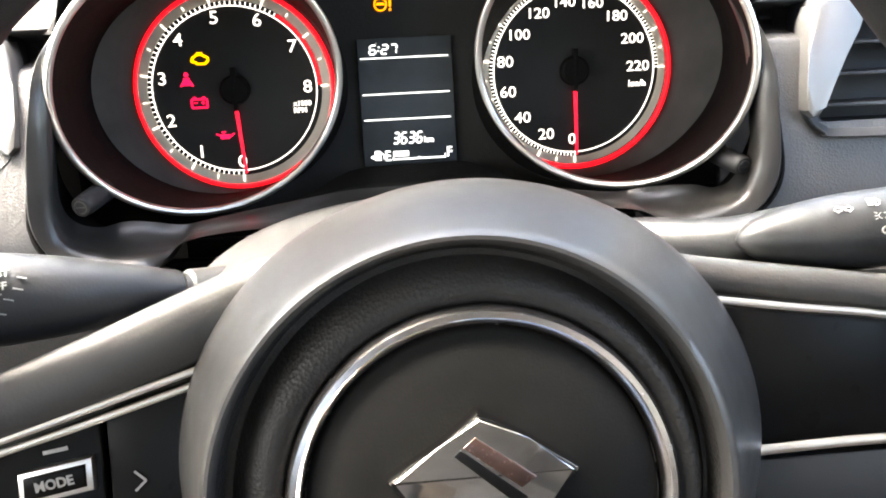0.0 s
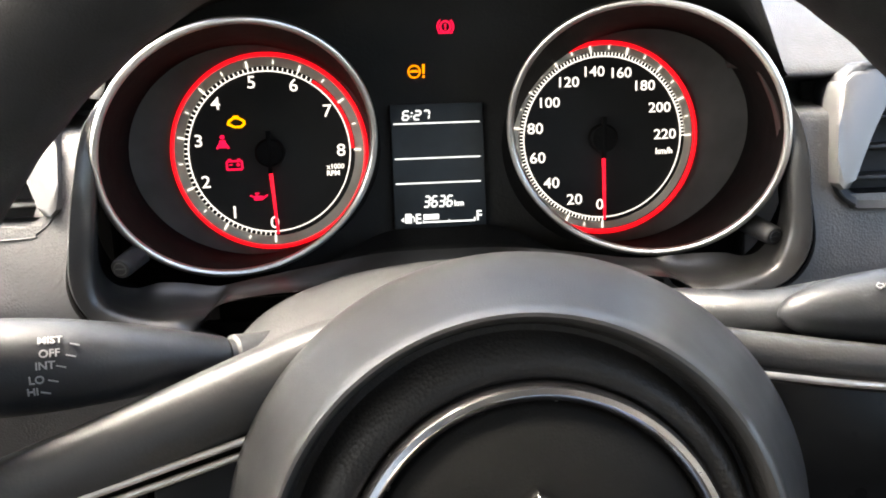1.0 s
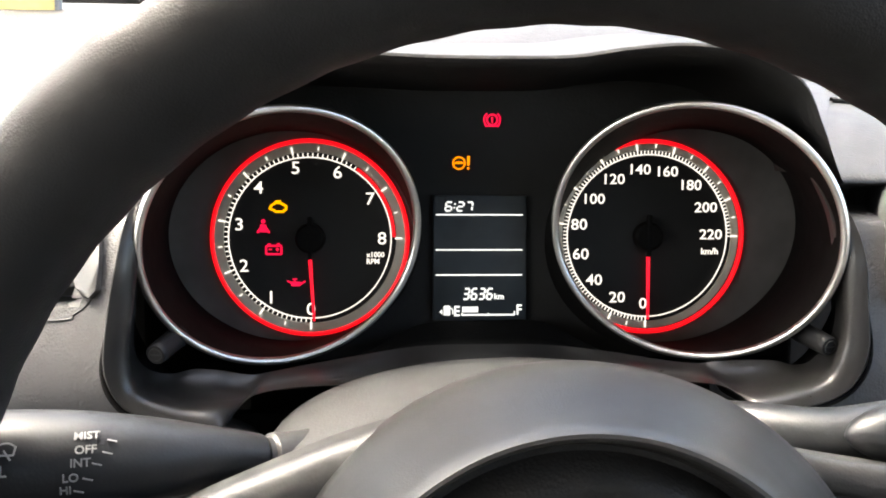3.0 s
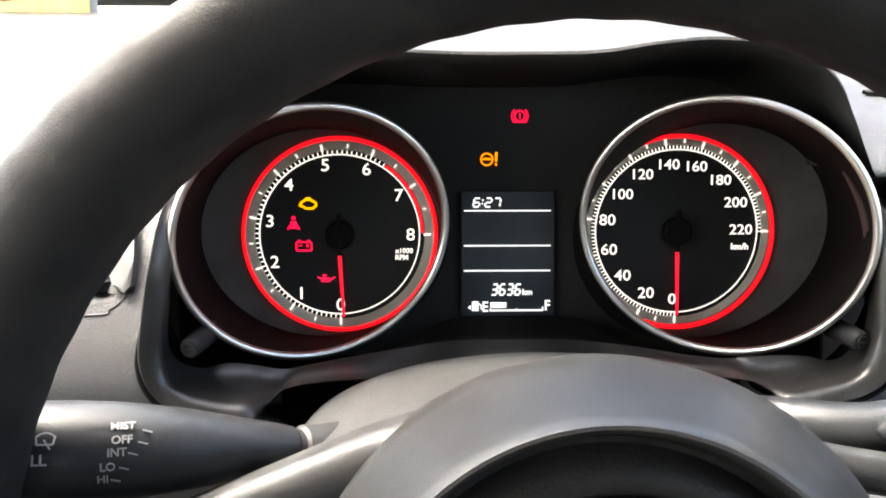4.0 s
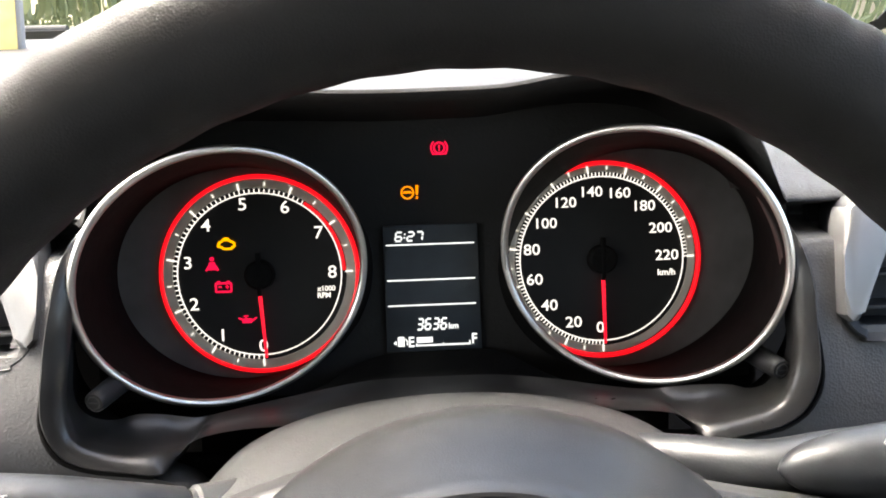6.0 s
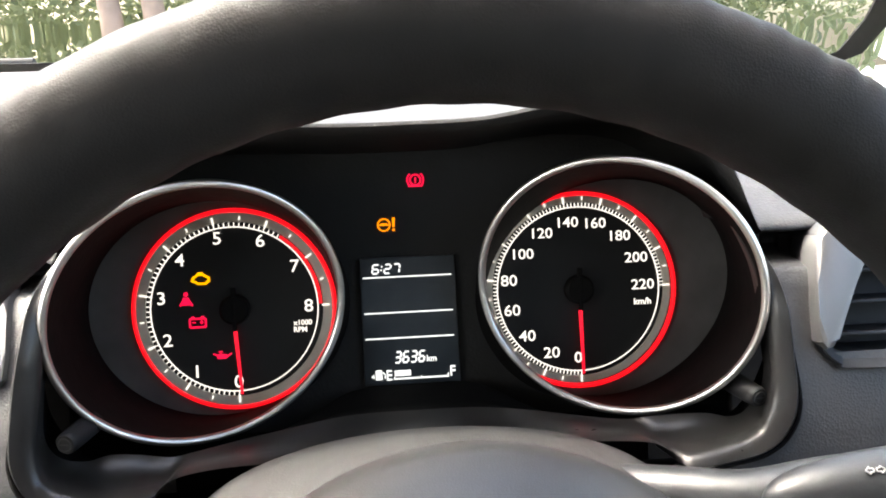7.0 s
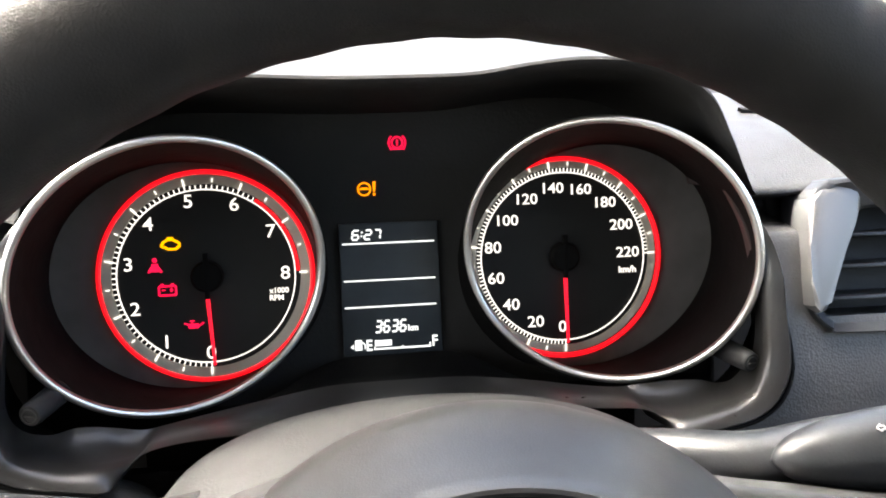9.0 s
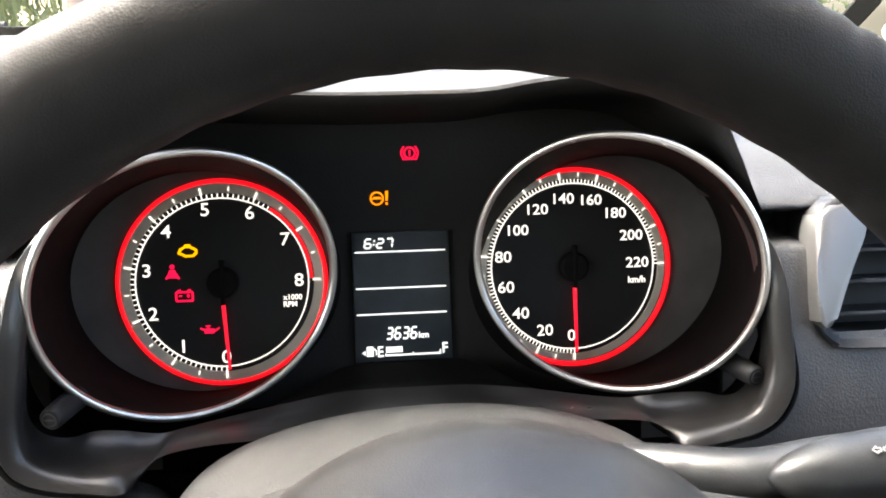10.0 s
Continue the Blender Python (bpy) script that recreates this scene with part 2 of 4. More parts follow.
def dial(name, cx, cz, side, top, step, labels, white_r, label):
    """A round gauge with its band, ring, scale and figures; 0 at the bottom, the end at the right."""
    bm = bmesh.new()
    fx, fz, ax, az = FACES[side]
    prism(bm, [(fx + ax * math.cos(2 * math.pi * i / 96) + LEANING[side] * az * math.sin(2 * math.pi * i / 96), fz + az * math.sin(2 * math.pi * i / 96)) for i in range(96)], 0.0, 0.004)
    d = part(name, bm, FACE, cluster, label)
    y = -0.0005
    bm = bmesh.new()
    arc_band(bm, cx, cz, 0.0, white_r + 0.0026, 0, 360, y, 0.0005)
    part("dial_disc", bm, DIAL, d)
    bm = bmesh.new()
    arc_band(bm, cx, cz, white_r + 0.0027, 0.0482, 0, 360, y, 0.0012)
    part("dial_band", bm, BAND, d, "bronze-grey band")
    bm = bmesh.new()
    lathe(bm, [((0.0487 if side < 0 else 0.0492) + 0.00125 * math.cos(k * math.pi / 4), 0.00115 * math.sin(k * math.pi / 4)) for k in range(9)], 128, *((0, 360) if side < 0 else (-152, 113)))
    bmesh.ops.translate(bm, verts=bm.verts, vec=(cx + (0.0010 if side > 0 else 0), y - 0.0006, cz - (0.0006 if side > 0 else 0)))
    part("light_ring", bm, RED_G, d, "glowing red ring")
    bm = bmesh.new()
    arc_band(bm, cx, cz, white_r - 0.0002, white_r + 0.0004, 0, 360, y - 0.0014, 0.0002, 128)
    part("scale_line", bm, WHITE_G, d)
    n = top * step
    for i in range(n + 1):
        a = radians(270 - 270 * i / n)
        c, s = math.cos(a), math.sin(a)
        if i % step == 0:
            r0, r1, w = white_r + 0.0021, white_r + 0.0058, 0.0009
        elif i % (step // 2) == 0:
            r0, r1, w = white_r + 0.0036, white_r + 0.0055, 0.0006
        else:
            continue
        tick = bmesh.new()
        bar(tick, (cx + r0 * c, cz + r0 * s), (cx + r1 * c, cz + r1 * s), w, y - 0.0014)
        part("tick", tick, WHITE_G, d, smooth=False)
    bm = bmesh.new()
    for i in range(n + 1 if side > 0 else 64):
        a = radians(270 - 270 * i / n)
        c, s = math.cos(a), math.sin(a)
        bar(bm, (cx + white_r * c, cz + white_r * s), (cx + (white_r + 0.0023) * c, cz + (white_r + 0.0023) * s), 0.0005, y - 0.0014)
    tagged(part("fine_scale", bm, WHITE_G, d, smooth=False), kind="stuff")
    for k, s in enumerate(labels):
        a = radians(270 - 270 * k / (len(labels) - 1))
        rr = 0.0360 if len(s) < 3 else 0.0338
        bm = text_bm(s, 0.0088 if side < 0 else (0.0079 if len(s) < 3 else 0.0074), (cx + rr * math.cos(a) - (0.0012 if k == 0 and side > 0 else 0), cz + rr * math.sin(a) + (0.0009 if side > 0 else 0)), y - 0.0009, 1.1, bold=0.00003)
        part("numeral", bm, WHITE_G, d)
    bm = bmesh.new()
    lathe(bm, [(0.0, 0.006), (0.0062, 0.006), (0.0072, 0.005), (0.0075, 0.001)], 40)
    bmesh.ops.translate(bm, verts=bm.verts, vec=(cx, y, cz))
    part("needle_hub", bm, FUNNEL_AND_SHADE, d, "black needle cap")
    lean = 0.0018 if side < 0 else 0.0006
    bm = bmesh.new()
    prism(bm, [(cx - 0.0009, cz - 0.0105), (cx + 0.0009, cz - 0.0105), (cx + lean + 0.0006, cz - white_r - 0.0012), (cx + lean - 0.0006, cz - white_r - 0.0012)], y - 0.0045, y - 0.0035, 0.0002)
    part("needle", bm, NEEDLE_G, d, "lit red needle at zero")
    bm = bmesh.new()
    prism(bm, [(cx - 0.0011, cz + 0.011), (cx + 0.0011, cz + 0.011), (cx + 0.0009, cz - 0.0104), (cx - 0.0009, cz - 0.0104)], y - 0.0062, y - 0.0035, 0.0002)
    part("needle_tail", bm, FUNNEL_AND_SHADE, d)
    return d


tach = dial("tachometer", -0.0855, 0.0030, -1, 8, 10, [str(i) for i in range(9)], 0.0405, "round tachometer with white figures and red ring")
speedo = dial("speedometer", 0.0872, 0.0042, 1, 11, 10, [str(20 * i) for i in range(12)], 0.0418, "round speedometer with white figures and red ring")
bm = bmesh.new()
arc_band(bm, -0.0855, 0.0030, 0.0413, 0.0428, 1, 56, -0.0022, 0.0002, 40)
part("red_zone", bm, RED_G, tach, "red warning arc")
bm = text_bm("x1000", 0.0036, (-0.0528, -0.0053), -0.0015, 1.0, bold=0.00008)
part("writing", bm, WHITE_G, tach)
bm = text_bm("RPM", 0.0036, (-0.0541, -0.0087), -0.0015, 1.0, bold=0.00008)
part("writing", bm, WHITE_G, tach)
bm = text_bm("km/h", 0.0046, (0.1206, -0.0037), -0.0015, 1.0, bold=0.00006)
part("writing", bm, WHITE_G, speedo)


def rim_frame(side):
    """Ellipse of a dial's bright surround, turned towards the driver on its outer side: centre, axes, outer half sizes."""
    c, turn, lean, a, b = (Vector((-0.0901, -0.0519, 0.0059)), 25.7, 0.26, 0.0655, 0.0601) if side < 0 else (Vector((0.0906, -0.0522, 0.0083)), 30.9, 0.243, 0.0659, 0.0611)
    u = Vector((side * math.cos(radians(turn)), -math.sin(radians(turn)), 0.0))
    v = Vector((0, -lean, 1.0))
    v = (v - u * v.dot(u)).normalized()
    w = u.cross(v)
    return c, u, v, w if w.y < 0 else -w, a, b


for side in (-1, 1):
    c, u, v, w, ra, rb = rim_frame(side)
    fx, fz, ax, az = FACES[side]
    ring, funnel, barrel = [], [], []
    for i in range(128):
        a = 2 * math.pi * i / 128
        ca, sa = math.cos(a), math.sin(a)
        e = u * ca * (ra - 0.0018) + v * sa * (rb - 0.0018)
        o = e.normalized()
        ring.append([c + e + o * 0.0018 * math.cos(b) + w * 0.0021 * math.sin(b) for b in [2 * math.pi * k / 14 for k in range(14)]])
        p0 = c + e - o * 0.0013
        f = Vector((fx + side * ca * (ax - 0.0006) + LEANING[side] * az * sa, -0.0012, fz + sa * (az - 0.0006)))
        funnel.append([p0.lerp(f, t) for t in (0, 0.2, 0.4, 0.6, 0.8, 1)])
        p1 = c + e + o * 0.0009
        g = Vector((fx + side * ca * (ax + 0.004) + LEANING[side] * az * sa, 0.008, fz + sa * (az + 0.004)))
        barrel.append([p1, p1.lerp(g, 0.5), g])
    bm = bmesh.new()
    grid(bm, ring, close_u=True, close_v=True)
    part("bright_ring", bm, CHROME, cluster, "satin chrome dial surround ring")
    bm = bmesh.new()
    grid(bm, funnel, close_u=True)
    part("dial_funnel", bm, FUNNEL_AND_SHADE, cluster, "black conical dial surround")
    # barrel darkened as well, so that the space behind the ring reads as shaded
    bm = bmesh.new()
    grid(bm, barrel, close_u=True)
    part("dial_barrel", bm, FUNNEL_AND_SHADE, cluster, "black barrel behind the ring")

# screen
bm = bmesh.new()
prism(bm, [(-0.0235, -0.0395), (0.0248, -0.0395), (0.0242, 0.0247), (-0.0235, 0.0247)], -0.0005, 0.004, 0.0003)
lcd = part("screen", bm, LCD, cluster, "dark lcd screen with white segments")
for z in (0.015, -0.0030, -0.0159):
    bm = bmesh.new()
    bar(bm, (-0.0222, z), (0.0224, z), 0.0007, -0.0006)
    part("divider_line", bm, LCD_G, lcd)
SEGMENTS = {"6": "acdefg", "2": "abdeg", "7": "abc", "3": "abcdg"}


def segment_digit(bm, ch, x, z, w, h, y, t):
    """A slanted seven-segment digit with its lower left corner at (x, z)."""
    def at(u, v):
        return (x + u * w + 0.16 * v * h, z + v * h)
    ends = {"a": ((0.08, 1), (0.92, 1)), "b": ((1, 0.93), (1, 0.56)), "c": ((1, 0.44), (1, 0.07)), "d": ((0.08, 0), (0.92, 0)), "e": ((0, 0.44), (0, 0.07)), "f": ((0, 0.93), (0, 0.56)), "g": ((0.1, 0.5), (0.9, 0.5))}
    for k in SEGMENTS[ch]:
        bar(bm, at(*ends[k][0]), at(*ends[k][1]), t, y)


for i, (ch, x) in enumerate((("6", -0.0175), ("2", -0.0115), ("7", -0.0070))):
    bm = bmesh.new()
    segment_digit(bm, ch, x, 0.0170, 0.0030, 0.0044, -0.0008, 0.00085)
    if i == 0:
        bar(bm, (-0.0128, 0.0182), (-0.0128, 0.0190), 0.0008, -0.0008)
        bar(bm, (-0.0125, 0.0200), (-0.0125, 0.0208), 0.0008, -0.0008)
    part("clock_digit", bm, LCD_G, lcd)
for i, ch in enumerate("3636"):
    bm = bmesh.new()
    segment_digit(bm, ch, -0.0080 + 0.0040 * i, -0.0284, 0.0026, 0.0054, -0.0008, 0.0009)
    part("odometer_digit", bm, LCD_G, lcd)
bm = text_bm("km", 0.0042, (0.0106, -0.0270), -0.0008, 1.0, bold=0.0001)
part("writing", bm, LCD_G, lcd)
bm = text_bm("E", 0.0074, (-0.0112, -0.0346), -0.0008, 0.9, bold=0.00012)
part("writing", bm, LCD_G, lcd)
bm = text_bm("F", 0.0074, (0.0210, -0.0340), -0.0008, 0.9, bold=0.00012)
part("writing", bm, LCD_G, lcd)
bm = bmesh.new()
bar(bm, (-0.0088, -0.0366), (0.0190, -0.0366), 0.0008, -0.0006)
bar(bm, (-0.0085, -0.0370), (-0.0085, -0.0355), 0.0006, -0.0006)
bar(bm, (0.0051, -0.0364), (0.0051, -0.0355), 0.0006, -0.0006)
bar(bm, (0.0187, -0.0370), (0.0187, -0.0348), 0.0006, -0.0006)
bar(bm, (-0.0084, -0.0338), (-0.0002, -0.0338), 0.0028, -0.0006)
part("fuel_gauge", bm, LCD_G, lcd)
bm = bmesh.new()
prism(bm, [(-0.0202, -0.0350), (-0.0186, -0.0338), (-0.0186, -0.0362)], -0.001, -0.0006)
prism(bm, [(-0.0180, -0.0368), (-0.0146, -0.0368), (-0.0146, -0.0322), (-0.0150, -0.0318), (-0.0176, -0.0318), (-0.0180, -0.0322)], -0.001, -0.0006)
bar(bm, (-0.0143, -0.0330), (-0.0132, -0.0342), 0.0006, -0.0006)
bar(bm, (-0.0132, -0.0342), (-0.0132, -0.0362), 0.0006, -0.0006)
part("fuel_pump_sign", bm, LCD_G, lcd)

# warning lights
def sign(name, bm, mat, label, parent):
    return part(name, bm, mat, parent, label, smooth=False)


Y = -0.0016
bm = bmesh.new()
cx, cz = 0.0064, 0.0632
arc_band(bm, cx, cz, 0.0022, 0.0031, 0, 360, 0.0015, 0.0004, 32)
arc_band(bm, cx, cz, 0.0037, 0.0045, -50, 50, 0.0015, 0.0004, 16)
arc_band(bm, cx, cz, 0.0037, 0.0045, 130, 230, 0.0015, 0.0004, 16)
bar(bm, (cx, cz + 0.0014), (cx, cz - 0.0004), 0.0008, 0.0015)
bar(bm, (cx, cz - 0.0008), (cx, cz - 0.0015), 0.0008, 0.0015)
prism(bm, [(cx - 0.0036, cz - 0.0034), (cx + 0.0036, cz - 0.0034), (cx + 0.0036, cz - 0.0028), (cx - 0.0036, cz - 0.0028)], 0.0011, 0.0015)
sign("brake_warning", bm, WARN_R, "lit red brake warning sign", cluster)
bm = bmesh.new()
cx, cz = -0.0104, 0.0412
arc_band(bm, cx, cz, 0.0026, 0.0034, 0, 360, 0.0015, 0.0004, 32)
prism(bm, [(cx - 0.0028, cz - 0.0004), (cx + 0.0028, cz - 0.0004), (cx + 0.0015, cz + 0.0008), (cx - 0.0015, cz + 0.0008)], 0.0011, 0.0015)
prism(bm, [(cx + 0.0042, cz - 0.0012), (cx + 0.0053, cz - 0.0012), (cx + 0.0056, cz + 0.0036), (cx + 0.0042, cz + 0.0036)], 0.0011, 0.0015)
prism(bm, [(cx + 0.0042, cz - 0.0032), (cx + 0.0053, cz - 0.0032), (cx + 0.0053, cz - 0.0020), (cx + 0.0042, cz - 0.0020)], 0.0011, 0.0015)
sign("steering_warning", bm, WARN_O, "lit orange power steering warning sign", cluster)


def outline_band(bm, pts, w, y):
    for i in range(len(pts)):
        bar(bm, pts[i], pts[(i + 1) % len(pts)], w, y)


bm = bmesh.new()
cx, cz = -0.1016, 0.0188
P = [(-0.0042, -0.0005), (-0.0033, -0.0005), (-0.0033, 0.0010), (-0.0022, 0.0010), (-0.0014, 0.0020), (0.0016, 0.0020), (0.0024, 0.0012), (0.0034, 0.0012), (0.0034, 0.0004), (0.0042, 0.0008), (0.0042, -0.0016), (0.0034, -0.0012), (0.0030, -0.0024), (-0.0012, -0.0024), (-0.0022, -0.0014), (-0.0033, -0.0014)]
outline_band(bm, [(cx + x, cz + z) for x, z in P], 0.0011, Y)
bar(bm, (cx - 0.0012, cz + 0.0028), (cx + 0.0016, cz + 0.0028), 0.0008, Y)
sign("engine_warning", bm, WARN_Y, "lit yellow engine warning sign", tach)
bm = bmesh.new()
cx, cz = -0.1089, 0.0087
arc_band(bm, cx, cz + 0.0028, 0, 0.0011, 0, 360, Y, 0.0004, 16)
prism(bm, [(cx - 0.0014, cz + 0.0012), (cx + 0.0014, cz + 0.0012), (cx + 0.0022, cz - 0.0026), (cx - 0.0022, cz - 0.0026)], Y - 0.0004, Y)
bar(bm, (cx - 0.0030, cz - 0.0030), (cx - 0.0016, cz - 0.0006), 0.0009, Y)
bar(bm, (cx + 0.0030, cz - 0.0030), (cx + 0.0016, cz - 0.0006), 0.0009, Y)
sign("seat_belt_warning", bm, WARN_R, "lit red seat belt warning sign", tach)
bm = bmesh.new()
cx, cz = -0.1038, -0.0026
outline_band(bm, [(cx - 0.0038, cz - 0.0024), (cx + 0.0038, cz - 0.0024), (cx + 0.0038, cz + 0.0018), (cx - 0.0038, cz + 0.0018)], 0.0009, Y)
for s in (-1, 1):
    bar(bm, (cx + s * 0.0030, cz + 0.0026), (cx + s * 0.0016, cz + 0.0026), 0.0009, Y)
    bar(bm, (cx + s * 0.0026, cz), (cx + s * 0.0010, cz), 0.0006, Y)
bar(bm, (cx + 0.0018, cz - 0.0009), (cx + 0.0018, cz + 0.0009), 0.0006, Y)
sign("battery_warning", bm, WARN_R, "lit red battery warning sign", tach)
bm = bmesh.new()
cx, cz = -0.0928, -0.0198
prism(bm, [(cx - 0.0024, cz - 0.0014), (cx + 0.0020, cz - 0.0014), (cx + 0.0022, cz + 0.0008), (cx - 0.0026, cz + 0.0008)], Y - 0.0004, Y)
bar(bm, (cx + 0.0020, cz - 0.0006), (cx + 0.0046, cz + 0.0012), 0.0008, Y)
bar(bm, (cx - 0.0026, cz + 0.0004), (cx - 0.0044, cz + 0.0012), 0.0007, Y)
bar(bm, (cx - 0.0008, cz + 0.0008), (cx - 0.0008, cz + 0.0020), 0.0006, Y)
bar(bm, (cx - 0.0018, cz + 0.0021), (cx + 0.0004, cz + 0.0021), 0.0006, Y)
sign("oil_warning", bm, WARN_R, "lit red oil warning sign", tach)

# surround below and beside the dials: a flat outer band, a trough inside it and a well behind, its shade painted
# near-black
# (x, z, y) of the outer seam, of the band's inner edge, of the trough's crest and of the well's floor
SEAM = [(-0.1430, 0.036, -0.064), (-0.1510, 0.020, -0.078), (-0.1550, -0.002, -0.085), (-0.1592, -0.024, -0.085), (-0.1608, -0.0445, -0.085), (-0.1550, -0.0581, -0.085), (-0.1445, -0.0643, -0.085), (-0.1280, -0.0672, -0.085), (-0.1145, -0.0690, -0.084), (-0.1112, -0.0654, -0.074),
        (-0.1031, -0.0585, -0.072), (-0.0849, -0.0553, -0.071), (-0.0570, -0.0545, -0.070), (-0.030, -0.0538, -0.070), (0.0, -0.0533, -0.070), (0.033, -0.0533, -0.070), (0.060, -0.0538, -0.070), (0.0851, -0.0549, -0.071), (0.0996, -0.0566, -0.072), (0.1071, -0.0605, -0.073),
        (0.1120, -0.0655, -0.083), (0.1325, -0.0628, -0.085), (0.1440, -0.0598, -0.085), (0.1530, -0.0530, -0.085), (0.1584, -0.0401, -0.085), (0.1570, -0.0175, -0.085), (0.1545, 0.003, -0.085), (0.1505, 0.020, -0.078), (0.143, 0.036, -0.064)]
BAND_EDGE = [(-0.1415, 0.036, -0.063), (-0.1450, 0.020, -0.074), (-0.1475, -0.002, -0.080), (-0.1497, -0.022, -0.082), (-0.1517, -0.0385, -0.082), (-0.1500, -0.0512, -0.082), (-0.1435, -0.0568, -0.082), (-0.1300, -0.0606, -0.081), (-0.1180, -0.0614, -0.079), (-0.1075, -0.0615, -0.069),
             (-0.1010, -0.0565, -0.066), (-0.0840, -0.0540, -0.065), (-0.056, -0.0532, -0.064), (-0.03, -0.0525, -0.064), (0.0, -0.0520, -0.064), (0.032, -0.052, -0.064), (0.059, -0.0528, -0.064), (0.084, -0.0537, -0.065), (0.0975, -0.0548, -0.066), (0.1045, -0.0580, -0.069),
             (0.1140, -0.0590, -0.078), (0.1280, -0.0566, -0.081), (0.1385, -0.0535, -0.082), (0.1450, -0.0480, -0.082), (0.1490, -0.0345, -0.082), (0.1484, -0.0162, -0.082), (0.1470, 0.003, -0.080), (0.1450, 0.020, -0.074), (0.1415, 0.036, -0.063)]
CREST = [(-0.1425, 0.036, -0.058), (-0.1465, 0.020, -0.066), (-0.149, -0.002, -0.070), (-0.1512, -0.022, -0.072), (-0.1527, -0.0380, -0.070), (-0.1500, -0.0480, -0.064), (-0.1411, -0.0518, -0.060), (-0.1310, -0.0503, -0.058), (-0.120, -0.0515, -0.056), (-0.107, -0.0540, -0.054),
         (-0.098, -0.0535, -0.050), (-0.082, -0.0515, -0.045), (-0.055, -0.0490, -0.035), (-0.03, -0.0465, -0.03), (0.0, -0.0460, -0.03), (0.03, -0.0465, -0.03), (0.057, -0.0485, -0.036), (0.082, -0.0510, -0.045), (0.096, -0.0515, -0.050), (0.104, -0.0500, -0.054),
         (0.117, -0.0487, -0.057), (0.1300, -0.0488, -0.059), (0.1385, -0.0503, -0.061), (0.1450, -0.0470, -0.064), (0.1500, -0.0340, -0.070), (0.1498, -0.0162, -0.072), (0.1485, 0.003, -0.070), (0.1465, 0.020, -0.066), (0.1425, 0.036, -0.058)]
WELL = [(-0.1480, 0.036, -0.048), (-0.1560, 0.020, -0.050), (-0.1590, -0.002, -0.050), (-0.160, -0.022, -0.048), (-0.158, -0.036, -0.046), (-0.151, -0.050, -0.042), (-0.140, -0.060, -0.040), (-0.130, -0.062, -0.040), (-0.118, -0.063, -0.040), (-0.105, -0.063, -0.040),
        (-0.095, -0.062, -0.038), (-0.078, -0.058, -0.03), (-0.054, -0.050, -0.02), (-0.03, -0.040, -0.008), (0.0, -0.039, -0.006), (0.03, -0.039, -0.008), (0.056, -0.050, -0.02), (0.080, -0.058, -0.03), (0.094, -0.062, -0.038), (0.104, -0.063, -0.040),
        (0.116, -0.062, -0.040), (0.130, -0.061, -0.040), (0.140, -0.059, -0.040), (0.152, -0.050, -0.042), (0.160, -0.034, -0.046), (0.1630, -0.016, -0.050), (0.1620, 0.003, -0.052), (0.158, 0.020, -0.052), (0.148, 0.036, -0.048)]
bm = bmesh.new()
rows = []
for line in zip(*[spline(t, 220) for t in (SEAM, BAND_EDGE, CREST, WELL)]):
    s, i, c, d = [Vector((p[0], p[2], p[1])) for p in line]
    wide = (i - s).length
    lip = min(1.0, wide / 0.006)
    drop = Vector((0, 0.030 if s.z < 0.012 else max(0.006, 0.030 - 1.2 * (s.z - 0.012)), -0.001))
    steep = max(0.0, min(1.0, ((c - i).length - 0.011) / 0.012))
    dip = Vector((0, 0.006, -0.001)) * steep
    rows.append([s + drop, s + Vector((0, 0.0014, 0)), s.lerp(i, 0.04) + Vector((0, -0.0010, 0)), s.lerp(i, 0.12) + Vector((0, -0.0020, 0)) * lip, s.lerp(i, 0.5) + Vector((0, -0.0026, 0)) * lip, s.lerp(i, 0.86) + Vector((0, -0.0018, 0)) * lip, i + Vector((0, -0.0002, 0)),
                 i.lerp(c, 0.10) + dip * 0.45 + Vector((0, 0.0012, 0)), i.lerp(c, 0.25) + dip * 0.9 + Vector((0, 0.001, 0)), i.lerp(c, 0.5) + dip, i.lerp(c, 0.75) + dip * 0.6, i.lerp(c, 0.92) + dip * 0.2, c, c.lerp(d, 0.12) + Vector((0, 0.0, -0.0012)) * steep, c.lerp(d, 0.5) + Vector((0, 0, -0.003)) * steep, d])
grid(bm, [r[:13] for r in rows])
part("bezel", bm, BEZEL, cluster, "satin dark grey plastic surround")
# the bezel's surface runs on here; near-black colour stands in for its shade
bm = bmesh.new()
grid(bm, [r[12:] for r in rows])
part("well", bm, FUNNEL_AND_SHADE, cluster, "inner wall of the surround, its shade painted near-black")
for side, kx, ky, kz in ((-1, -0.1419, -0.078, -0.0395), (1, 0.1451, -0.078, -0.0386)):
    bm = bmesh.new()
    e = Vector((kx, ky, kz))
    b = Vector((kx - side * 0.0045, ky + 0.020, kz + 0.004))
    tube(bm, [b, b.lerp(e, 0.5), b.lerp(e, 0.85), b.lerp(e, 0.97), e], [0.0050, 0.0048, 0.0046, 0.0044, 0.0038], 24)
    k = part("trip_knob", bm, BLACK, cluster, "small black round reset knob")
    d = (e - b).normalized()
    m = Matrix.Translation(e) @ d.to_track_quat("-Y", "Z").to_matrix().to_4x4()
    bm = bmesh.new()
    arc_band(bm, 0, 0, 0.0024, 0.0030, 0, 360, -0.0002, 0.0003, 24)
    bar(bm, (-0.002, 0), (0.002, 0), 0.0005, -0.0002)
    bmesh.ops.transform(bm, matrix=m, verts=bm.verts)
    part("knob_mark", bm, SPOKE, k)

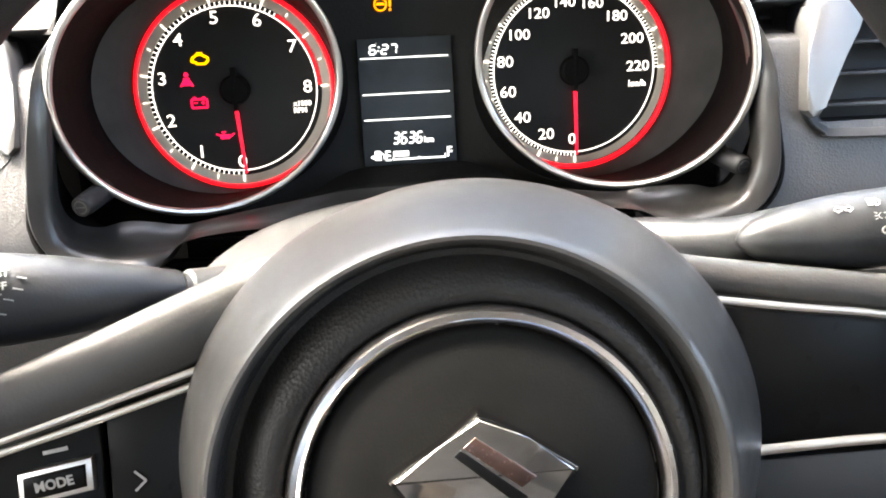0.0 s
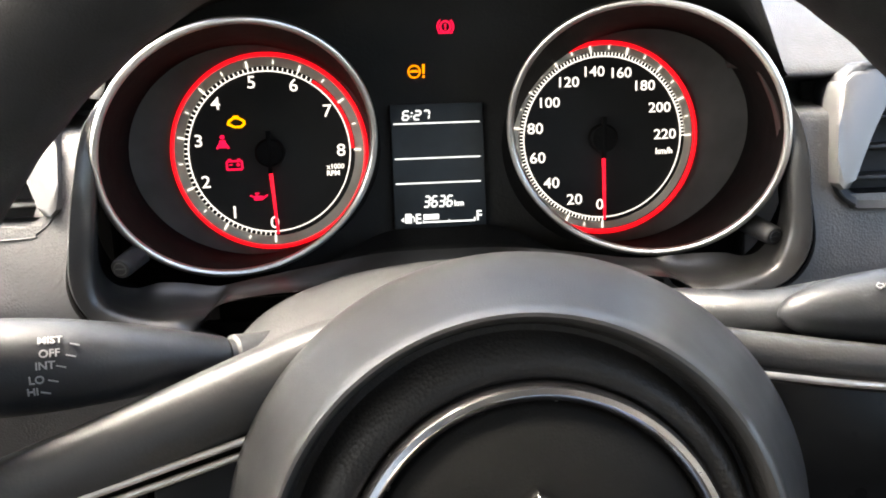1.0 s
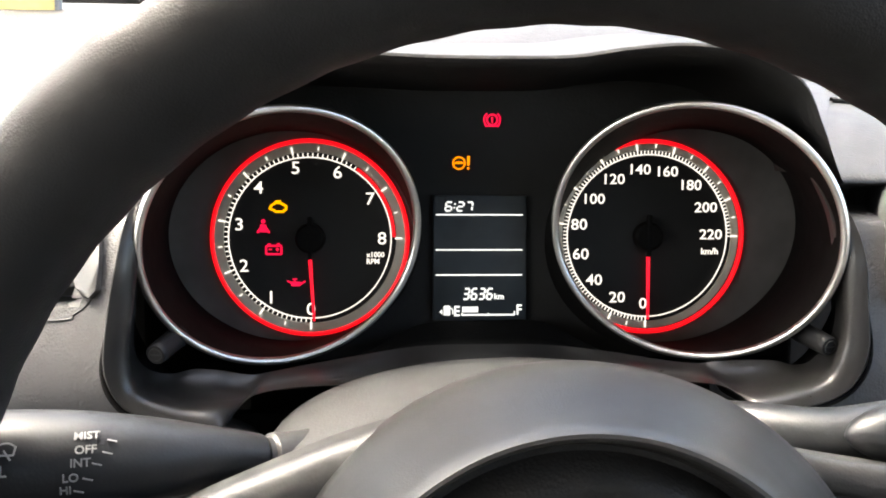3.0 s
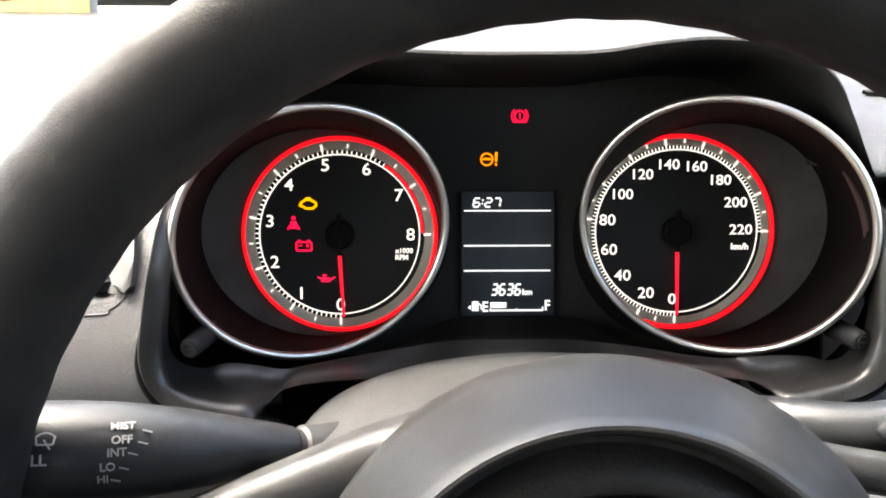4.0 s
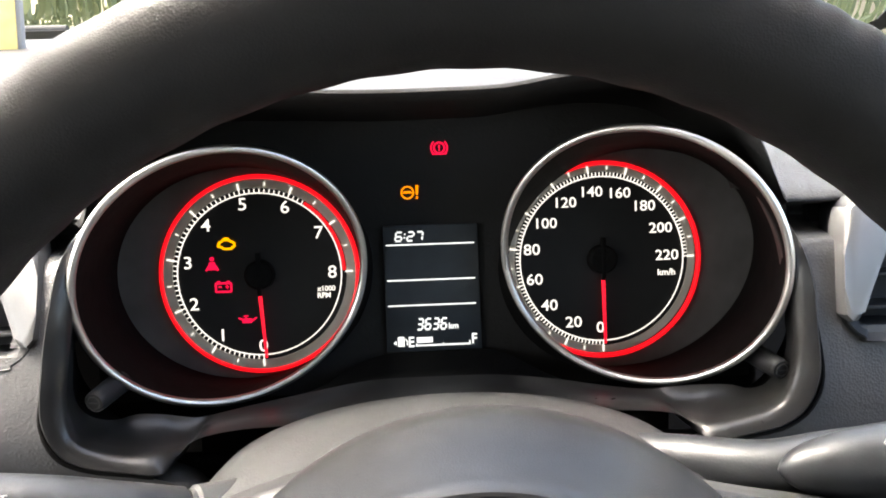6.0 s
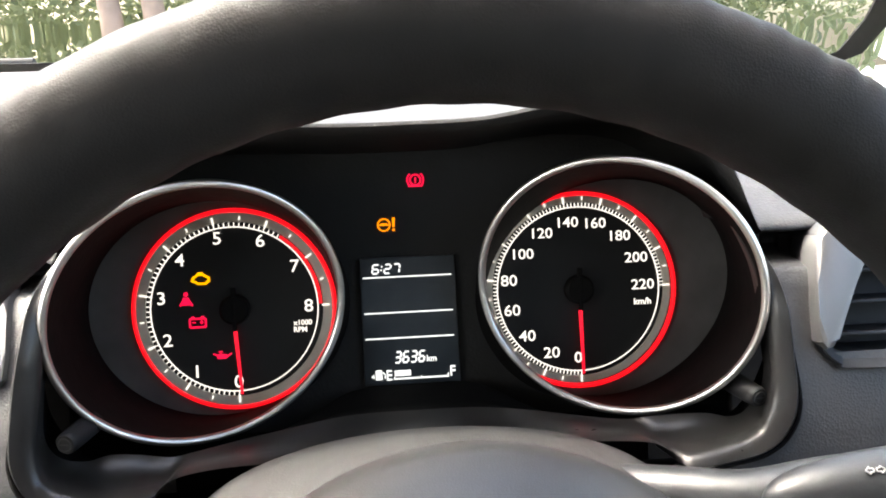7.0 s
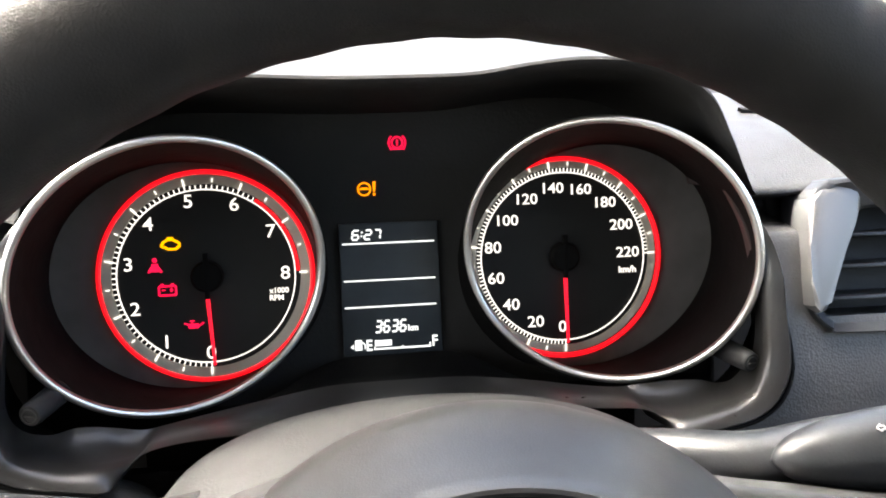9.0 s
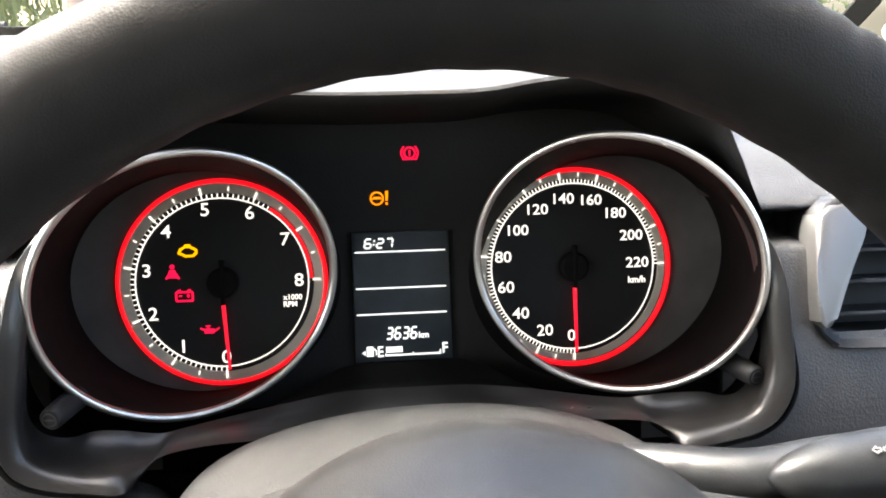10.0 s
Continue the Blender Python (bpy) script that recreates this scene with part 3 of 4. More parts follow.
# visor over the dials
lip = spline([(-0.1405, 0.034), (-0.1365, 0.048), (-0.131, 0.062), (-0.121, 0.0745), (-0.102, 0.0832), (-0.065, 0.0835), (-0.030, 0.0822), (0.0, 0.0822), (0.030, 0.083), (0.055, 0.0867), (0.080, 0.0885), (0.108, 0.0850), (0.1275, 0.0735), (0.1366, 0.0560), (0.1410, 0.045), (0.1455, 0.034)], 96)
visor = thing("cluster_visor", "black hooded visor above the instrument cluster", "visor", (0, 0, 0.09))
bm = bmesh.new()
rows = []
for p in lip:
    x, z = p[0], p[1]
    up = max(0.0, min(1.0, (z - 0.02) / 0.06))
    low = 1 - max(0.0, min(1.0, (z - 0.03) / 0.03))
    out = 1.0 + 0.22 * (1 - max(0.0, min(1.0, (z - 0.03) / 0.05)))
    rows.append([(x * out, 0.008, z * 0.94), (x * (1 + (out - 1) * 0.85), -0.03, z * 0.965), (x * (0.985 + 0.045 * low), -0.070, z - 0.0030), (x * (0.993 + 0.025 * low), -0.0785, z - 0.0016), (x, -0.080, z), (x * 1.006, -0.0785, z + 0.0015 * up), (x * 1.012, -0.072, z + 0.0024 * up)])
grid(bm, rows)
part("visor_lip", bm, HOODIN, visor, "matt black inner hood")
bm = bmesh.new()
rows = []
for p in lip:
    x, z = p[0], p[1]
    up = max(0.0, min(1.0, (z - 0.02) / 0.06))
    rows.append([(x * 1.012, -0.0715, z + 0.0024 * up), (x * 1.03, -0.04, z + 0.010 * up), (x * 1.08, 0.02, z + 0.022 * up), (x * 1.2, 0.12, z + 0.036 * up), (x * 1.3, 0.2, z + 0.040 * up)])
grid(bm, rows)
part("visor_top", bm, DASH_TOP, visor, "pale grained top of the hood")

# ---- dashboard ----
dash = thing("dashboard", "dark grey grained plastic dashboard below the windscreen", "dashboard", (0, 0.1, 0))
bm = bmesh.new()
rows = []
for i in range(41):
    x = -0.95 + 1.42 * i / 40
    dip = 0.006 * math.sin((x + 0.95) * 2.2)
    fall = 0.034 * max(0.0, min(1.0, (x - 0.14) / 0.22)) ** 2
    rows.append([(x, 0.02, 0.060), (x, 0.045, 0.085), (x, 0.09, 0.112), (x, 0.15, 0.138 - fall * 0.5), (x, 0.22, 0.158 - fall), (x, 0.30, 0.176 - fall * 1.3 + dip * 0.2), (x, 0.315, 0.176 - fall * 1.3), (x, 0.32, 0.10)])
grid(bm, rows)
part("top_pad", bm, DASH_TOP, dash, "grained upper pad, pale in the light")


FASCIA = [(0.05, 0.090, 0.135), (0.02, 0.078, 0.137), (-0.02, 0.060, 0.143), (-0.044, 0.045, 0.1505), (-0.056, 0.0375, 0.153), (-0.060, 0.0330, 0.153), (-0.056, 0.0312, 0.153), (-0.036, 0.0295, 0.166), (-0.034, 0.0235, 0.167), (-0.062, 0.0172, 0.154), (-0.070, 0.0130, 0.1545), (-0.076, -0.005, 0.157), (-0.080, -0.0200, 0.1585), (-0.083, -0.038, 0.158), (-0.084, -0.0500, 0.1545),
          (-0.084, -0.0570, 0.1480), (-0.084, -0.0635, 0.131), (-0.083, -0.0715, 0.1075), (-0.081, -0.080, 0.1), (-0.078, -0.09, 0.1), (-0.05, -0.14, 0.1), (0.0, -0.22, 0.1)]
FASCIA_LEFT = [(0.05, 0.090, 0.135), (0.02, 0.079, 0.137), (-0.005, 0.066, 0.142), (-0.020, 0.052, 0.150), (-0.034, 0.0390, 0.153), (-0.040, 0.0350, 0.1535), (-0.036, 0.0332, 0.1535), (-0.018, 0.0305, 0.163), (-0.016, 0.0235, 0.163), (-0.044, 0.0172, 0.1545), (-0.056, 0.005, 0.1565), (-0.066, -0.012, 0.1585), (-0.074, -0.027, 0.1605), (-0.080, -0.040, 0.1600),
               (-0.083, -0.0500, 0.1595), (-0.084, -0.0570, 0.1558), (-0.084, -0.0640, 0.1455), (-0.083, -0.0715, 0.1120), (-0.081, -0.080, 0.1), (-0.078, -0.09, 0.1), (-0.05, -0.14, 0.1), (0.0, -0.22, 0.1)]


def side_panel(side, width):
    """The grained fascia beside the dials: rounds over from the top pad down towards the driver, ends at the cluster's seam and is cut out for the vent."""
    bm = bmesh.new()
    rows = []
    profile = spline(FASCIA if side > 0 else FASCIA_LEFT, 90)
    edge = sorted((p[1], abs(p[0])) for p in spline(SEAM, 220) if p[0] * side > 0.113)
    profile = [(p[0], p[1], (float(np.interp(p[1], *zip(*edge))) + 0.0011) if edge[0][0] < p[1] < 0.016 else p[2] + 0.0022) for p in profile]
    rows.append([(side * (p[2] + 0.0120 * max(0.0, min(1.0, (p[1] + 0.004) / 0.02))), p[0] + 0.022, p[1]) for p in profile])
    for i in range(70):
        u = (i / 69) ** 1.6
        rows.append([(side * (p[2] + u * (width - p[2])), p[0] + (0.003 if i == 0 else 0), p[1]) for p in profile])
    grid(bm, rows)
    hole = []
    for f in bm.faces:
        c = f.calc_center_median()
        x = abs(c.x)
        if 0.1760 + max(0, c.z + 0.008) * 0.6 < x < 0.263 and -0.0210 < c.z < 0.0270:
            hole.append(f)
    bmesh.ops.delete(bm, geom=hole, context="FACES")
    return bm


def seam_strip(side):
    """An added near-black strip that paints the shade of the gap between the cluster's surround and the fascia."""
    bm = bmesh.new()
    depth = sorted((p[1], p[0]) for p in spline(FASCIA if side > 0 else FASCIA_LEFT, 90) if p[1] < 0.018)
    line = [p for p in spline(SEAM, 220) if p[0] * side > 0.116 and p[1] < 0.014]
    tube(bm, [(p[0] + side * 0.0012, float(np.interp(p[1], *zip(*depth))) - 0.0007, p[1] - 0.0006) for p in line], 0.0012, 8)
    return bm


part("seam_strip", seam_strip(-1), FUNNEL_AND_SHADE, dash, "added black strip for the gap's shade")
part("seam_strip", seam_strip(1), FUNNEL_AND_SHADE, dash, "added black strip for the gap's shade")
part("fascia", side_panel(-1, 0.9), DASH, dash, "grained dark grey fascia")
part("fascia", side_panel(1, 0.42), DASH, dash, "grained dark grey fascia")
# two near-black sheets paint the shade of the hollow behind the column
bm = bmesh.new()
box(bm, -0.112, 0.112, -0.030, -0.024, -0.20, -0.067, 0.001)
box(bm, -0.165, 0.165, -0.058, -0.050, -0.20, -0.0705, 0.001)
part("column_opening", bm, FUNNEL_AND_SHADE, dash, "near-black sheets for the shaded hollow behind the column")

# side vents
vent = thing("air_vent", "silver-framed dashboard air vent with black slats", "air vent", (0.2, -0.06, 0))
V = [(0.1690, -0.0120), (0.1712, 0.0040), (0.1742, 0.0180), (0.1778, 0.0300), (0.1850, 0.0358), (0.1960, 0.0380), (0.26, 0.040), (0.268, 0.03), (0.27, -0.024), (0.262, -0.0285), (0.186, -0.0275), (0.1770, -0.0250), (0.1710, -0.0195)]
U = [(0.1795, -0.0150), (0.1850, -0.0050), (0.1920, 0.0070), (0.1985, 0.0172), (0.2050, 0.0230), (0.2140, 0.0245), (0.254, 0.0245), (0.259, 0.018), (0.260, -0.016), (0.256, -0.0215), (0.190, -0.0215), (0.1830, -0.0208), (0.1795, -0.0185)]
n = 96
vo = spline([(*p, 0) for p in V + V[:1]], n + 1)[:-1]
vi = spline([(*p, 0) for p in U + U[:1]], n + 1)[:-1]
LEAN = Matrix(((1, 0, 0, 0), (0, 1, 0.27, -0.0668), (0, 0, 1, 0), (0, 0, 0, 1)))


def vent_part(name, bm, mat, label=""):
    """The vent's parts are drawn from its front plane back, and lean with the fascia."""
    bmesh.ops.transform(bm, matrix=LEAN, verts=bm.verts)
    return part(name, bm, mat, vent, label)


bm = bmesh.new()
rows = []
for a, b in zip(vo, vi):
    rows.append([(*(a.x + (b.x - a.x) * k, d, a.y + (b.y - a.y) * k),) for k, d in ((0, 0.020), (0, 0.0), (0.05, -0.0016), (0.14, -0.0020), (0.24, -0.0008), (0.6, 0.0016), (0.9, 0.0040), (1, 0.0065), (1.0, 0.032))])
grid(bm, rows, close_u=True)
vent_part("vent_frame", bm, STALK, "dark satin vent surround")
bm = bmesh.new()
wedge = [(0.1684, -0.0150), (0.1694, -0.0040), (0.1714, 0.0100), (0.1742, 0.0220), (0.1772, 0.0290), (0.1830, 0.0335), (0.1925, 0.0356), (0.2030, 0.0360), (0.2050, 0.0315), (0.2035, 0.0255), (0.1980, 0.0180), (0.1905, 0.0075), (0.1830, -0.0045), (0.1775, -0.0140), (0.1752, -0.0175), (0.1712, -0.0182)]
prism(bm, wedge, -0.0048, 0.010, 0.0028)
for v in bm.verts:
    v.co.y += (v.co.x - 0.1770) * 0.22
vent_part("silver_wedge", bm, SILVER, "satin silver wedge")
bm = bmesh.new()
box(bm, 0.175, 0.265, 0.030, 0.034, -0.03, 0.03, 0.001)
vent_part("vent_back", bm, BLACK)
for z in (-0.0142, -0.0007, 0.0128):
    bm = bmesh.new()
    x0 = 0.1790 + max(0, z + 0.0165) * 0.58
    prism(bm, [(x0, z - 0.0008), (0.258, z - 0.0008), (0.258, z + 0.0008), (x0, z + 0.0008)], 0.0075, 0.026, 0.0004)
    vent_part("slat", bm, STALK)

vent.matrix_world = G @ Matrix.Translation((0.2, -0.0695, 0))
left_vent = copy_thing(vent, G @ Matrix.Translation((-0.1985, -0.050, 0.001)))
for ob in (left_vent, *left_vent.children_recursive):
    if ob.type == "MESH":
        ob.data = ob.data.copy()
        ob.data.transform(Matrix.Diagonal((-1, 1, 1, 1)))
        ob.data.transform(Matrix(((1, 0, 0, 0), (0, 1, 0.30, 0.30 * ob["centre"][2]), (0, 0, 1, 0), (0, 0, 0, 1))))
        ob.data.flip_normals()
        ob.location.x *= -1

# demister slots where the fascia rolls over into the top pad
for p, q in (((0.2081, 0.055, 0.0928), (0.2361, 0.049, 0.0900)), ((0.1993, 0.0335, 0.0838), (0.2369, 0.028, 0.0816)), ((0.1907, 0.0135, 0.0753), (0.2351, 0.005, 0.0716))):
    grille = thing("demister_grille", "black slatted demister slot in the dash top", "air vent", p, group="demister slots")
    p, q = Vector(p) + Vector((0, 0, 0.0016)), Vector(q) + Vector((0, 0, 0.0016))
    d = (q - p).normalized()
    across = Vector((0, 0.9, 0.4)).normalized()
    up = d.cross(across).normalized()
    bm = bmesh.new()
    grid(bm, [[m - across * 0.0019 - up * 0.004, m - across * 0.0017 + up * 0.0006, m + across * 0.0017 + up * 0.0006, m + across * 0.0019 - up * 0.004] for m in [p.lerp(q, k / 12) for k in range(13)]], close_v=True)
    part("slot", bm, HOODIN, grille)
    for k in range(1, 7):
        m = p.lerp(q, k / 7)
        bm = bmesh.new()
        tube(bm, [m - across * 0.0017 + up * 0.0004, m + across * 0.0017 + up * 0.0004], 0.0005, 8)
        part("slat", bm, BLACK, grille)

# ---- steering column ----
column = thing("steering_column_cover", "grey-black moulded steering column cover behind the wheel", "column cover", (0, -0.14, -0.07))
bm = bmesh.new()
rows = []
for y, wx, top in ((-0.05, 0.096, -0.060), (-0.065, 0.100, -0.047), (-0.08, 0.102, -0.0415), (-0.10, 0.103, -0.039), (-0.15, 0.100, -0.040), (-0.178, 0.085, -0.043), (-0.19, 0.06, -0.050)):
    rows.append([(0.004 + wx * math.cos(a), y, -0.090 + (top + 0.090) * math.sin(a) ** 0.8) for a in [math.pi * k / 40 for k in range(41)]])
grid(bm, rows)
part("upper_shell", bm, SPOKE, column)
bm = bmesh.new()
rows = []
for y, wx, low in ((-0.05, 0.096, -0.140), (-0.10, 0.102, -0.150), (-0.15, 0.099, -0.150), (-0.178, 0.084, -0.140), (-0.19, 0.06, -0.120)):
    rows.append([(0.004 + wx * math.cos(a), y, -0.0915 + (low + 0.0915) * math.sin(a) ** 0.8) for a in [math.pi * k / 40 for k in range(41)]])
grid(bm, rows)
part("lower_shell", bm, BEZEL, column)

# ---- stalks ----
def stalk(name, label, pts, radii, flat):
    ob = thing(name, label, "stalk", pts[0])
    bm = bmesh.new()
    n = 40
    sp = spline(pts, n)
    rr = [r[0] for r in spline([(r, 0, 0) for r in radii], n)]
    tube(bm, sp, rr, 28, flat)
    part("lever", bm, STALK, ob)
    return ob


WIPER = [(-0.0898, -0.145, -0.0605, 0.0078), (-0.104, -0.155, -0.0567, 0.0100), (-0.125, -0.165, -0.0535, 0.0135), (-0.151, -0.172, -0.0515, 0.0155), (-0.200, -0.180, -0.0500, 0.0155)]
wiper = stalk("wiper_stalk", "dark plastic wiper stalk with white printed settings", [w[:3] for w in WIPER], [w[3] for w in WIPER], 1.0)
bm = bmesh.new()
tube(bm, [(-0.0885, -0.144, -0.0606), (-0.087, -0.143, -0.0610), (-0.0865, -0.1425, -0.0611), (-0.083, -0.140, -0.0622), (-0.060, -0.12, -0.066)], [0.0066, 0.0066, 0.0080, 0.0085, 0.0090], 24)
part("collar", bm, SPOKE, wiper, "grey stepped collar")


def on_stalk(table, x, deg, lift=0.0003):
    """A frame on a stalk's skin at x, deg round from the top towards the driver: its x along the stalk, z up the skin."""
    line = spline([w[:3] for w in table], 200)
    radii = spline([(w[3], 0, 0) for w in table], 200)
    k = min(range(1, 199), key=lambda i: abs(line[i].x - x))
    d = (line[k + 1] - line[k - 1]).normalized()
    d = d if d.x > 0 else -d
    front = d.cross(Vector((0, 0, 1))).normalized()
    up = front.cross(d).normalized()
    a = radians(deg)
    n = front * math.sin(a) + up * math.cos(a)
    m = Matrix((d, -n, d.cross(-n))).transposed().to_4x4()
    return Matrix.Translation(line[k] + n * (radii[k].x + lift)) @ m


for word, x, deg, x2, deg2 in (("MIST", -0.137, 44, -0.131, 50), ("OFF", -0.137, 60, -0.132, 64), ("INT", -0.138, 74, -0.134, 76), ("LO", -0.140, 90, -0.136, 92), ("HI", -0.141, 104, -0.138, 106)):
    bm = text_bm(word, 0.0034, (0, 0), 0, 1.0, bold=0.00006, m=on_stalk(WIPER, x, deg) @ Matrix.Rotation(radians(-3), 4, "Y"))
    part("writing", bm, PRINT, wiper)
    bm = bmesh.new()
    bar(bm, (-0.0014, 0.0003), (0.0014, -0.0004), 0.0004, 0)
    bmesh.ops.transform(bm, matrix=on_stalk(WIPER, x2, deg2), verts=bm.verts)
    part("setting_mark", bm, PRINT, wiper)
bm = text_bm("PULL", 0.0045, (0, 0), 0, 1.0, bold=0.00006, m=on_stalk(WIPER, -0.160, 80))
part("writing", bm, PRINT, wiper)
bm = bmesh.new()
arc_band(bm, 0, -0.001, 0.0030, 0.0035, 40, 140, 0, 0.0002, 12)
bar(bm, (-0.0022, -0.0012), (0.0022, -0.0012), 0.0005, 0)
bar(bm, (-0.0022, -0.0012), (-0.0026, 0.0014), 0.0005, 0)
bar(bm, (0.0022, -0.0012), (0.0026, 0.0014), 0.0005, 0)
bar(bm, (-0.0004, 0.0002), (0.0016, -0.0026), 0.0005, 0)
bmesh.ops.transform(bm, matrix=on_stalk(WIPER, -0.1555, 60), verts=bm.verts)
part("washer_sign", bm, PRINT, wiper)

light = thing("light_stalk", "dark plastic light stalk with white printed signs", "stalk", (0.08, -0.13, -0.055))
bm = bmesh.new()
tube(bm, spline([(0.070, -0.118, -0.058), (0.085, -0.134, -0.0560), (0.107, -0.147, -0.0560), (0.132, -0.152, -0.0530), (0.165, -0.160, -0.0495)], 24), [0.0080 + 0.0002 * i for i in range(24)], 24)
part("lever", bm, STALK, light, "smooth dark lever")
LIGHT = [(0.1055, -0.160, -0.0515, 0.0005), (0.1075, -0.161, -0.0510, 0.0040), (0.113, -0.162, -0.0505, 0.0075), (0.1246, -0.163, -0.0500, 0.0110), (0.140, -0.165, -0.0492, 0.0132), (0.157, -0.168, -0.0480, 0.0140), (0.172, -0.170, -0.0470, 0.0140)]
bm = bmesh.new()
tube(bm, spline([w[:3] for w in LIGHT], 40), [r[0] for r in spline([(w[3], 0, 0) for w in LIGHT], 40)], 32)
knob = part("grip", bm, STALK, light, "black rounded grip")
bm = bmesh.new()
tube(bm, [(0.1728, -0.170, -0.047), (0.200, -0.174, -0.0455), (0.206, -0.175, -0.045)], [0.0140, 0.0135, 0.009], 32)
part("end_switch", bm, STALK, light, "black turning end")


def printed(draw, x, deg):
    bm = bmesh.new()
    draw(bm)
    bmesh.ops.transform(bm, matrix=on_stalk(LIGHT, x, deg), verts=bm.verts)
    part("printed_sign", bm, PRINT, knob)


def arrows(bm):
    for s in (-1, 1):
        o = [(s * 0.0030, 0.0), (s * 0.0017, 0.0013), (s * 0.0017, 0.0006), (s * 0.0005, 0.0006), (s * 0.0005, -0.0006), (s * 0.0017, -0.0006), (s * 0.0017, -0.0013)]
        for i in range(7):
            bar(bm, o[i], o[(i + 1) % 7], 0.0004, 0)


def beam(bm):
    arc_band(bm, 0.0004, 0, 0.0013, 0.0017, -90, 90, 0, 0.0002, 14)
    bar(bm, (0.0004, -0.0016), (0.0004, 0.0016), 0.0004, 0)
    for k in range(4):
        bar(bm, (-0.0022, -0.0013 + 0.0009 * k), (-0.0003, -0.0013 + 0.0009 * k), 0.0003, 0)


def side_lamps(bm):
    for s in (-1, 1):
        arc_band(bm, s * 0.0004, 0, 0.0008, 0.0011, 90 - s * 90 - 90, 90 - s * 90 + 90, 0, 0.0002, 10)
        for k in (-1, 0, 1):
            bar(bm, (s * 0.0017, 0.0009 * k), (s * 0.0026, 0.0012 * k), 0.0003, 0)


printed(arrows, 0.1375, 42)
printed(beam, 0.1480, 36)
printed(side_lamps, 0.1495, 58)
bm = text_bm("OFF", 0.0038, (0, 0), 0, 1.0, bold=0.00006, m=on_stalk(LIGHT, 0.1515, 78))
part("writing", bm, PRINT, knob)

# ---- steering wheel ----
WHEEL = Matrix.Translation((0.006, -0.235, -0.0965)) @ Matrix.Rotation(radians(-10), 4, "X")
wheel = thing("steering_wheel", "black leather steering wheel with grey spokes and chrome ring", "steering wheel", frame_m=WHEEL)
bm = bmesh.new()
rows = []
for i in range(600):
    a = 2 * math.pi * i / 600
    deg = math.degrees(a) % 360
    row = []
    for k in range(36):
        b = 2 * math.pi * k / 36
        # finger pads pressed into the front of the outer edge
        pad = max(0.0, 1 - ((math.degrees(b) - 42) / 24) ** 2) * max(0.0, min(1.0, (deg - 20) / 15, (118 - deg) / 25))
        out = (0.0009 if deg < 62 else 0.0006) * pad * (abs(math.sin(deg / 3.0 * math.pi)) - 0.5) + 0.0002 * math.sin(deg * 0.9) * math.cos(b)
        r = 0.1788 + (0.0180 + out) * math.copysign(abs(math.cos(b)) ** 0.82, math.cos(b))
        h = (0.0181 + out) * math.copysign(abs(math.sin(b)) ** 0.82, math.sin(b))
        row.append((r * math.cos(a) * 1.014, -h, r * math.sin(a)))
    rows.append(row)
grid(bm, rows, close_u=True, close_v=True)
bmesh.ops.transform(bm, matrix=WHEEL.inverted() @ Matrix.Translation((0.0042, -0.2015, -0.0860)) @ Matrix.Rotation(radians(-0.8), 4, "X"), verts=bm.verts)
part("rim", bm, LEATHER, wheel, "black grained leather rim")
def hub_shape(bm):
    """The hub's shells widen and shift sideways behind their crease."""
    for v in bm.verts:
        r = math.hypot(v.co.x, v.co.z)
        k = max(0.0, min(1.0, (r - 0.069) / 0.015))
        v.co.x = v.co.x * (1 + 0.075 * k) - 0.0030 * max(0.0, min(1.0, (r - 0.056) / 0.010)) + 0.0055 * k
        v.co.z -= 0.0017 * max(0.0, min(1.0, (0.069 - r) / 0.012))
    return bm


bm = bmesh.new()
lathe(bm, [(0.0668, 0.0010), (0.0675, 0.0040), (0.0682, 0.0051), (0.0691, 0.0050), (0.0701, 0.0034), (0.0713, -0.0004), (0.0745, -0.0095), (0.0785, -0.020), (0.0825, -0.031), (0.0842, -0.037), (0.0842, -0.050)], 128)
part("hub_cover", hub_shape(bm), HUB, wheel, "satin grey-black hub cover")
bm = bmesh.new()
lathe(bm, [(0.0520, -0.005), (0.0532, -0.0010), (0.0542, 0.0002), (0.0562, 0.0009), (0.0582, 0.0004), (0.0604, -0.0012), (0.0624, -0.0044), (0.0642, -0.0066), (0.0657, -0.0062), (0.0667, -0.0030), (0.0674, 0.0030)], 128)
part("hub_channel", hub_shape(bm), CHANNEL, wheel, "grained black channel round the horn pad")
lower = Matrix.Translation((0, 0, -0.0017))
bm = bmesh.new()
lathe(bm, [(0.0472, -0.001), (0.0474, 0.0014), (0.0480, 0.0028), (0.0494, 0.0038), (0.0510, 0.0036), (0.0522, 0.0020), (0.0526, -0.004)], 128)
bmesh.ops.transform(bm, matrix=lower, verts=bm.verts)
part("chrome_ring", bm, DULL_CHROME, wheel, "satin chrome ring")
bm = bmesh.new()
lathe(bm, [(0.0, 0.0075), (0.015, 0.0072), (0.030, 0.0058), (0.040, 0.0032), (0.0455, 0.0010), (0.0466, 0.0000), (0.0472, -0.002)], 96)
bmesh.ops.transform(bm, matrix=lower, verts=bm.verts)
part("horn_pad", bm, HORN, wheel, "smooth black round horn pad")
bm = bmesh.new()
prism(bm, [(-0.0020, 0.0255), (0.0105, 0.0182), (0.0232, 0.0100), (0.0228, 0.0084), (0.0135, 0.0030), (0.0215, -0.0070), (0.0, -0.0265), (-0.0250, -0.0100), (-0.0145, 0.0000), (-0.0250, 0.0086), (-0.0254, 0.0098), (-0.0120, 0.0175)], -0.0125, -0.003, 0.0017)
badge = part("badge", bm, BRIGHT, wheel, "polished chrome diamond badge")
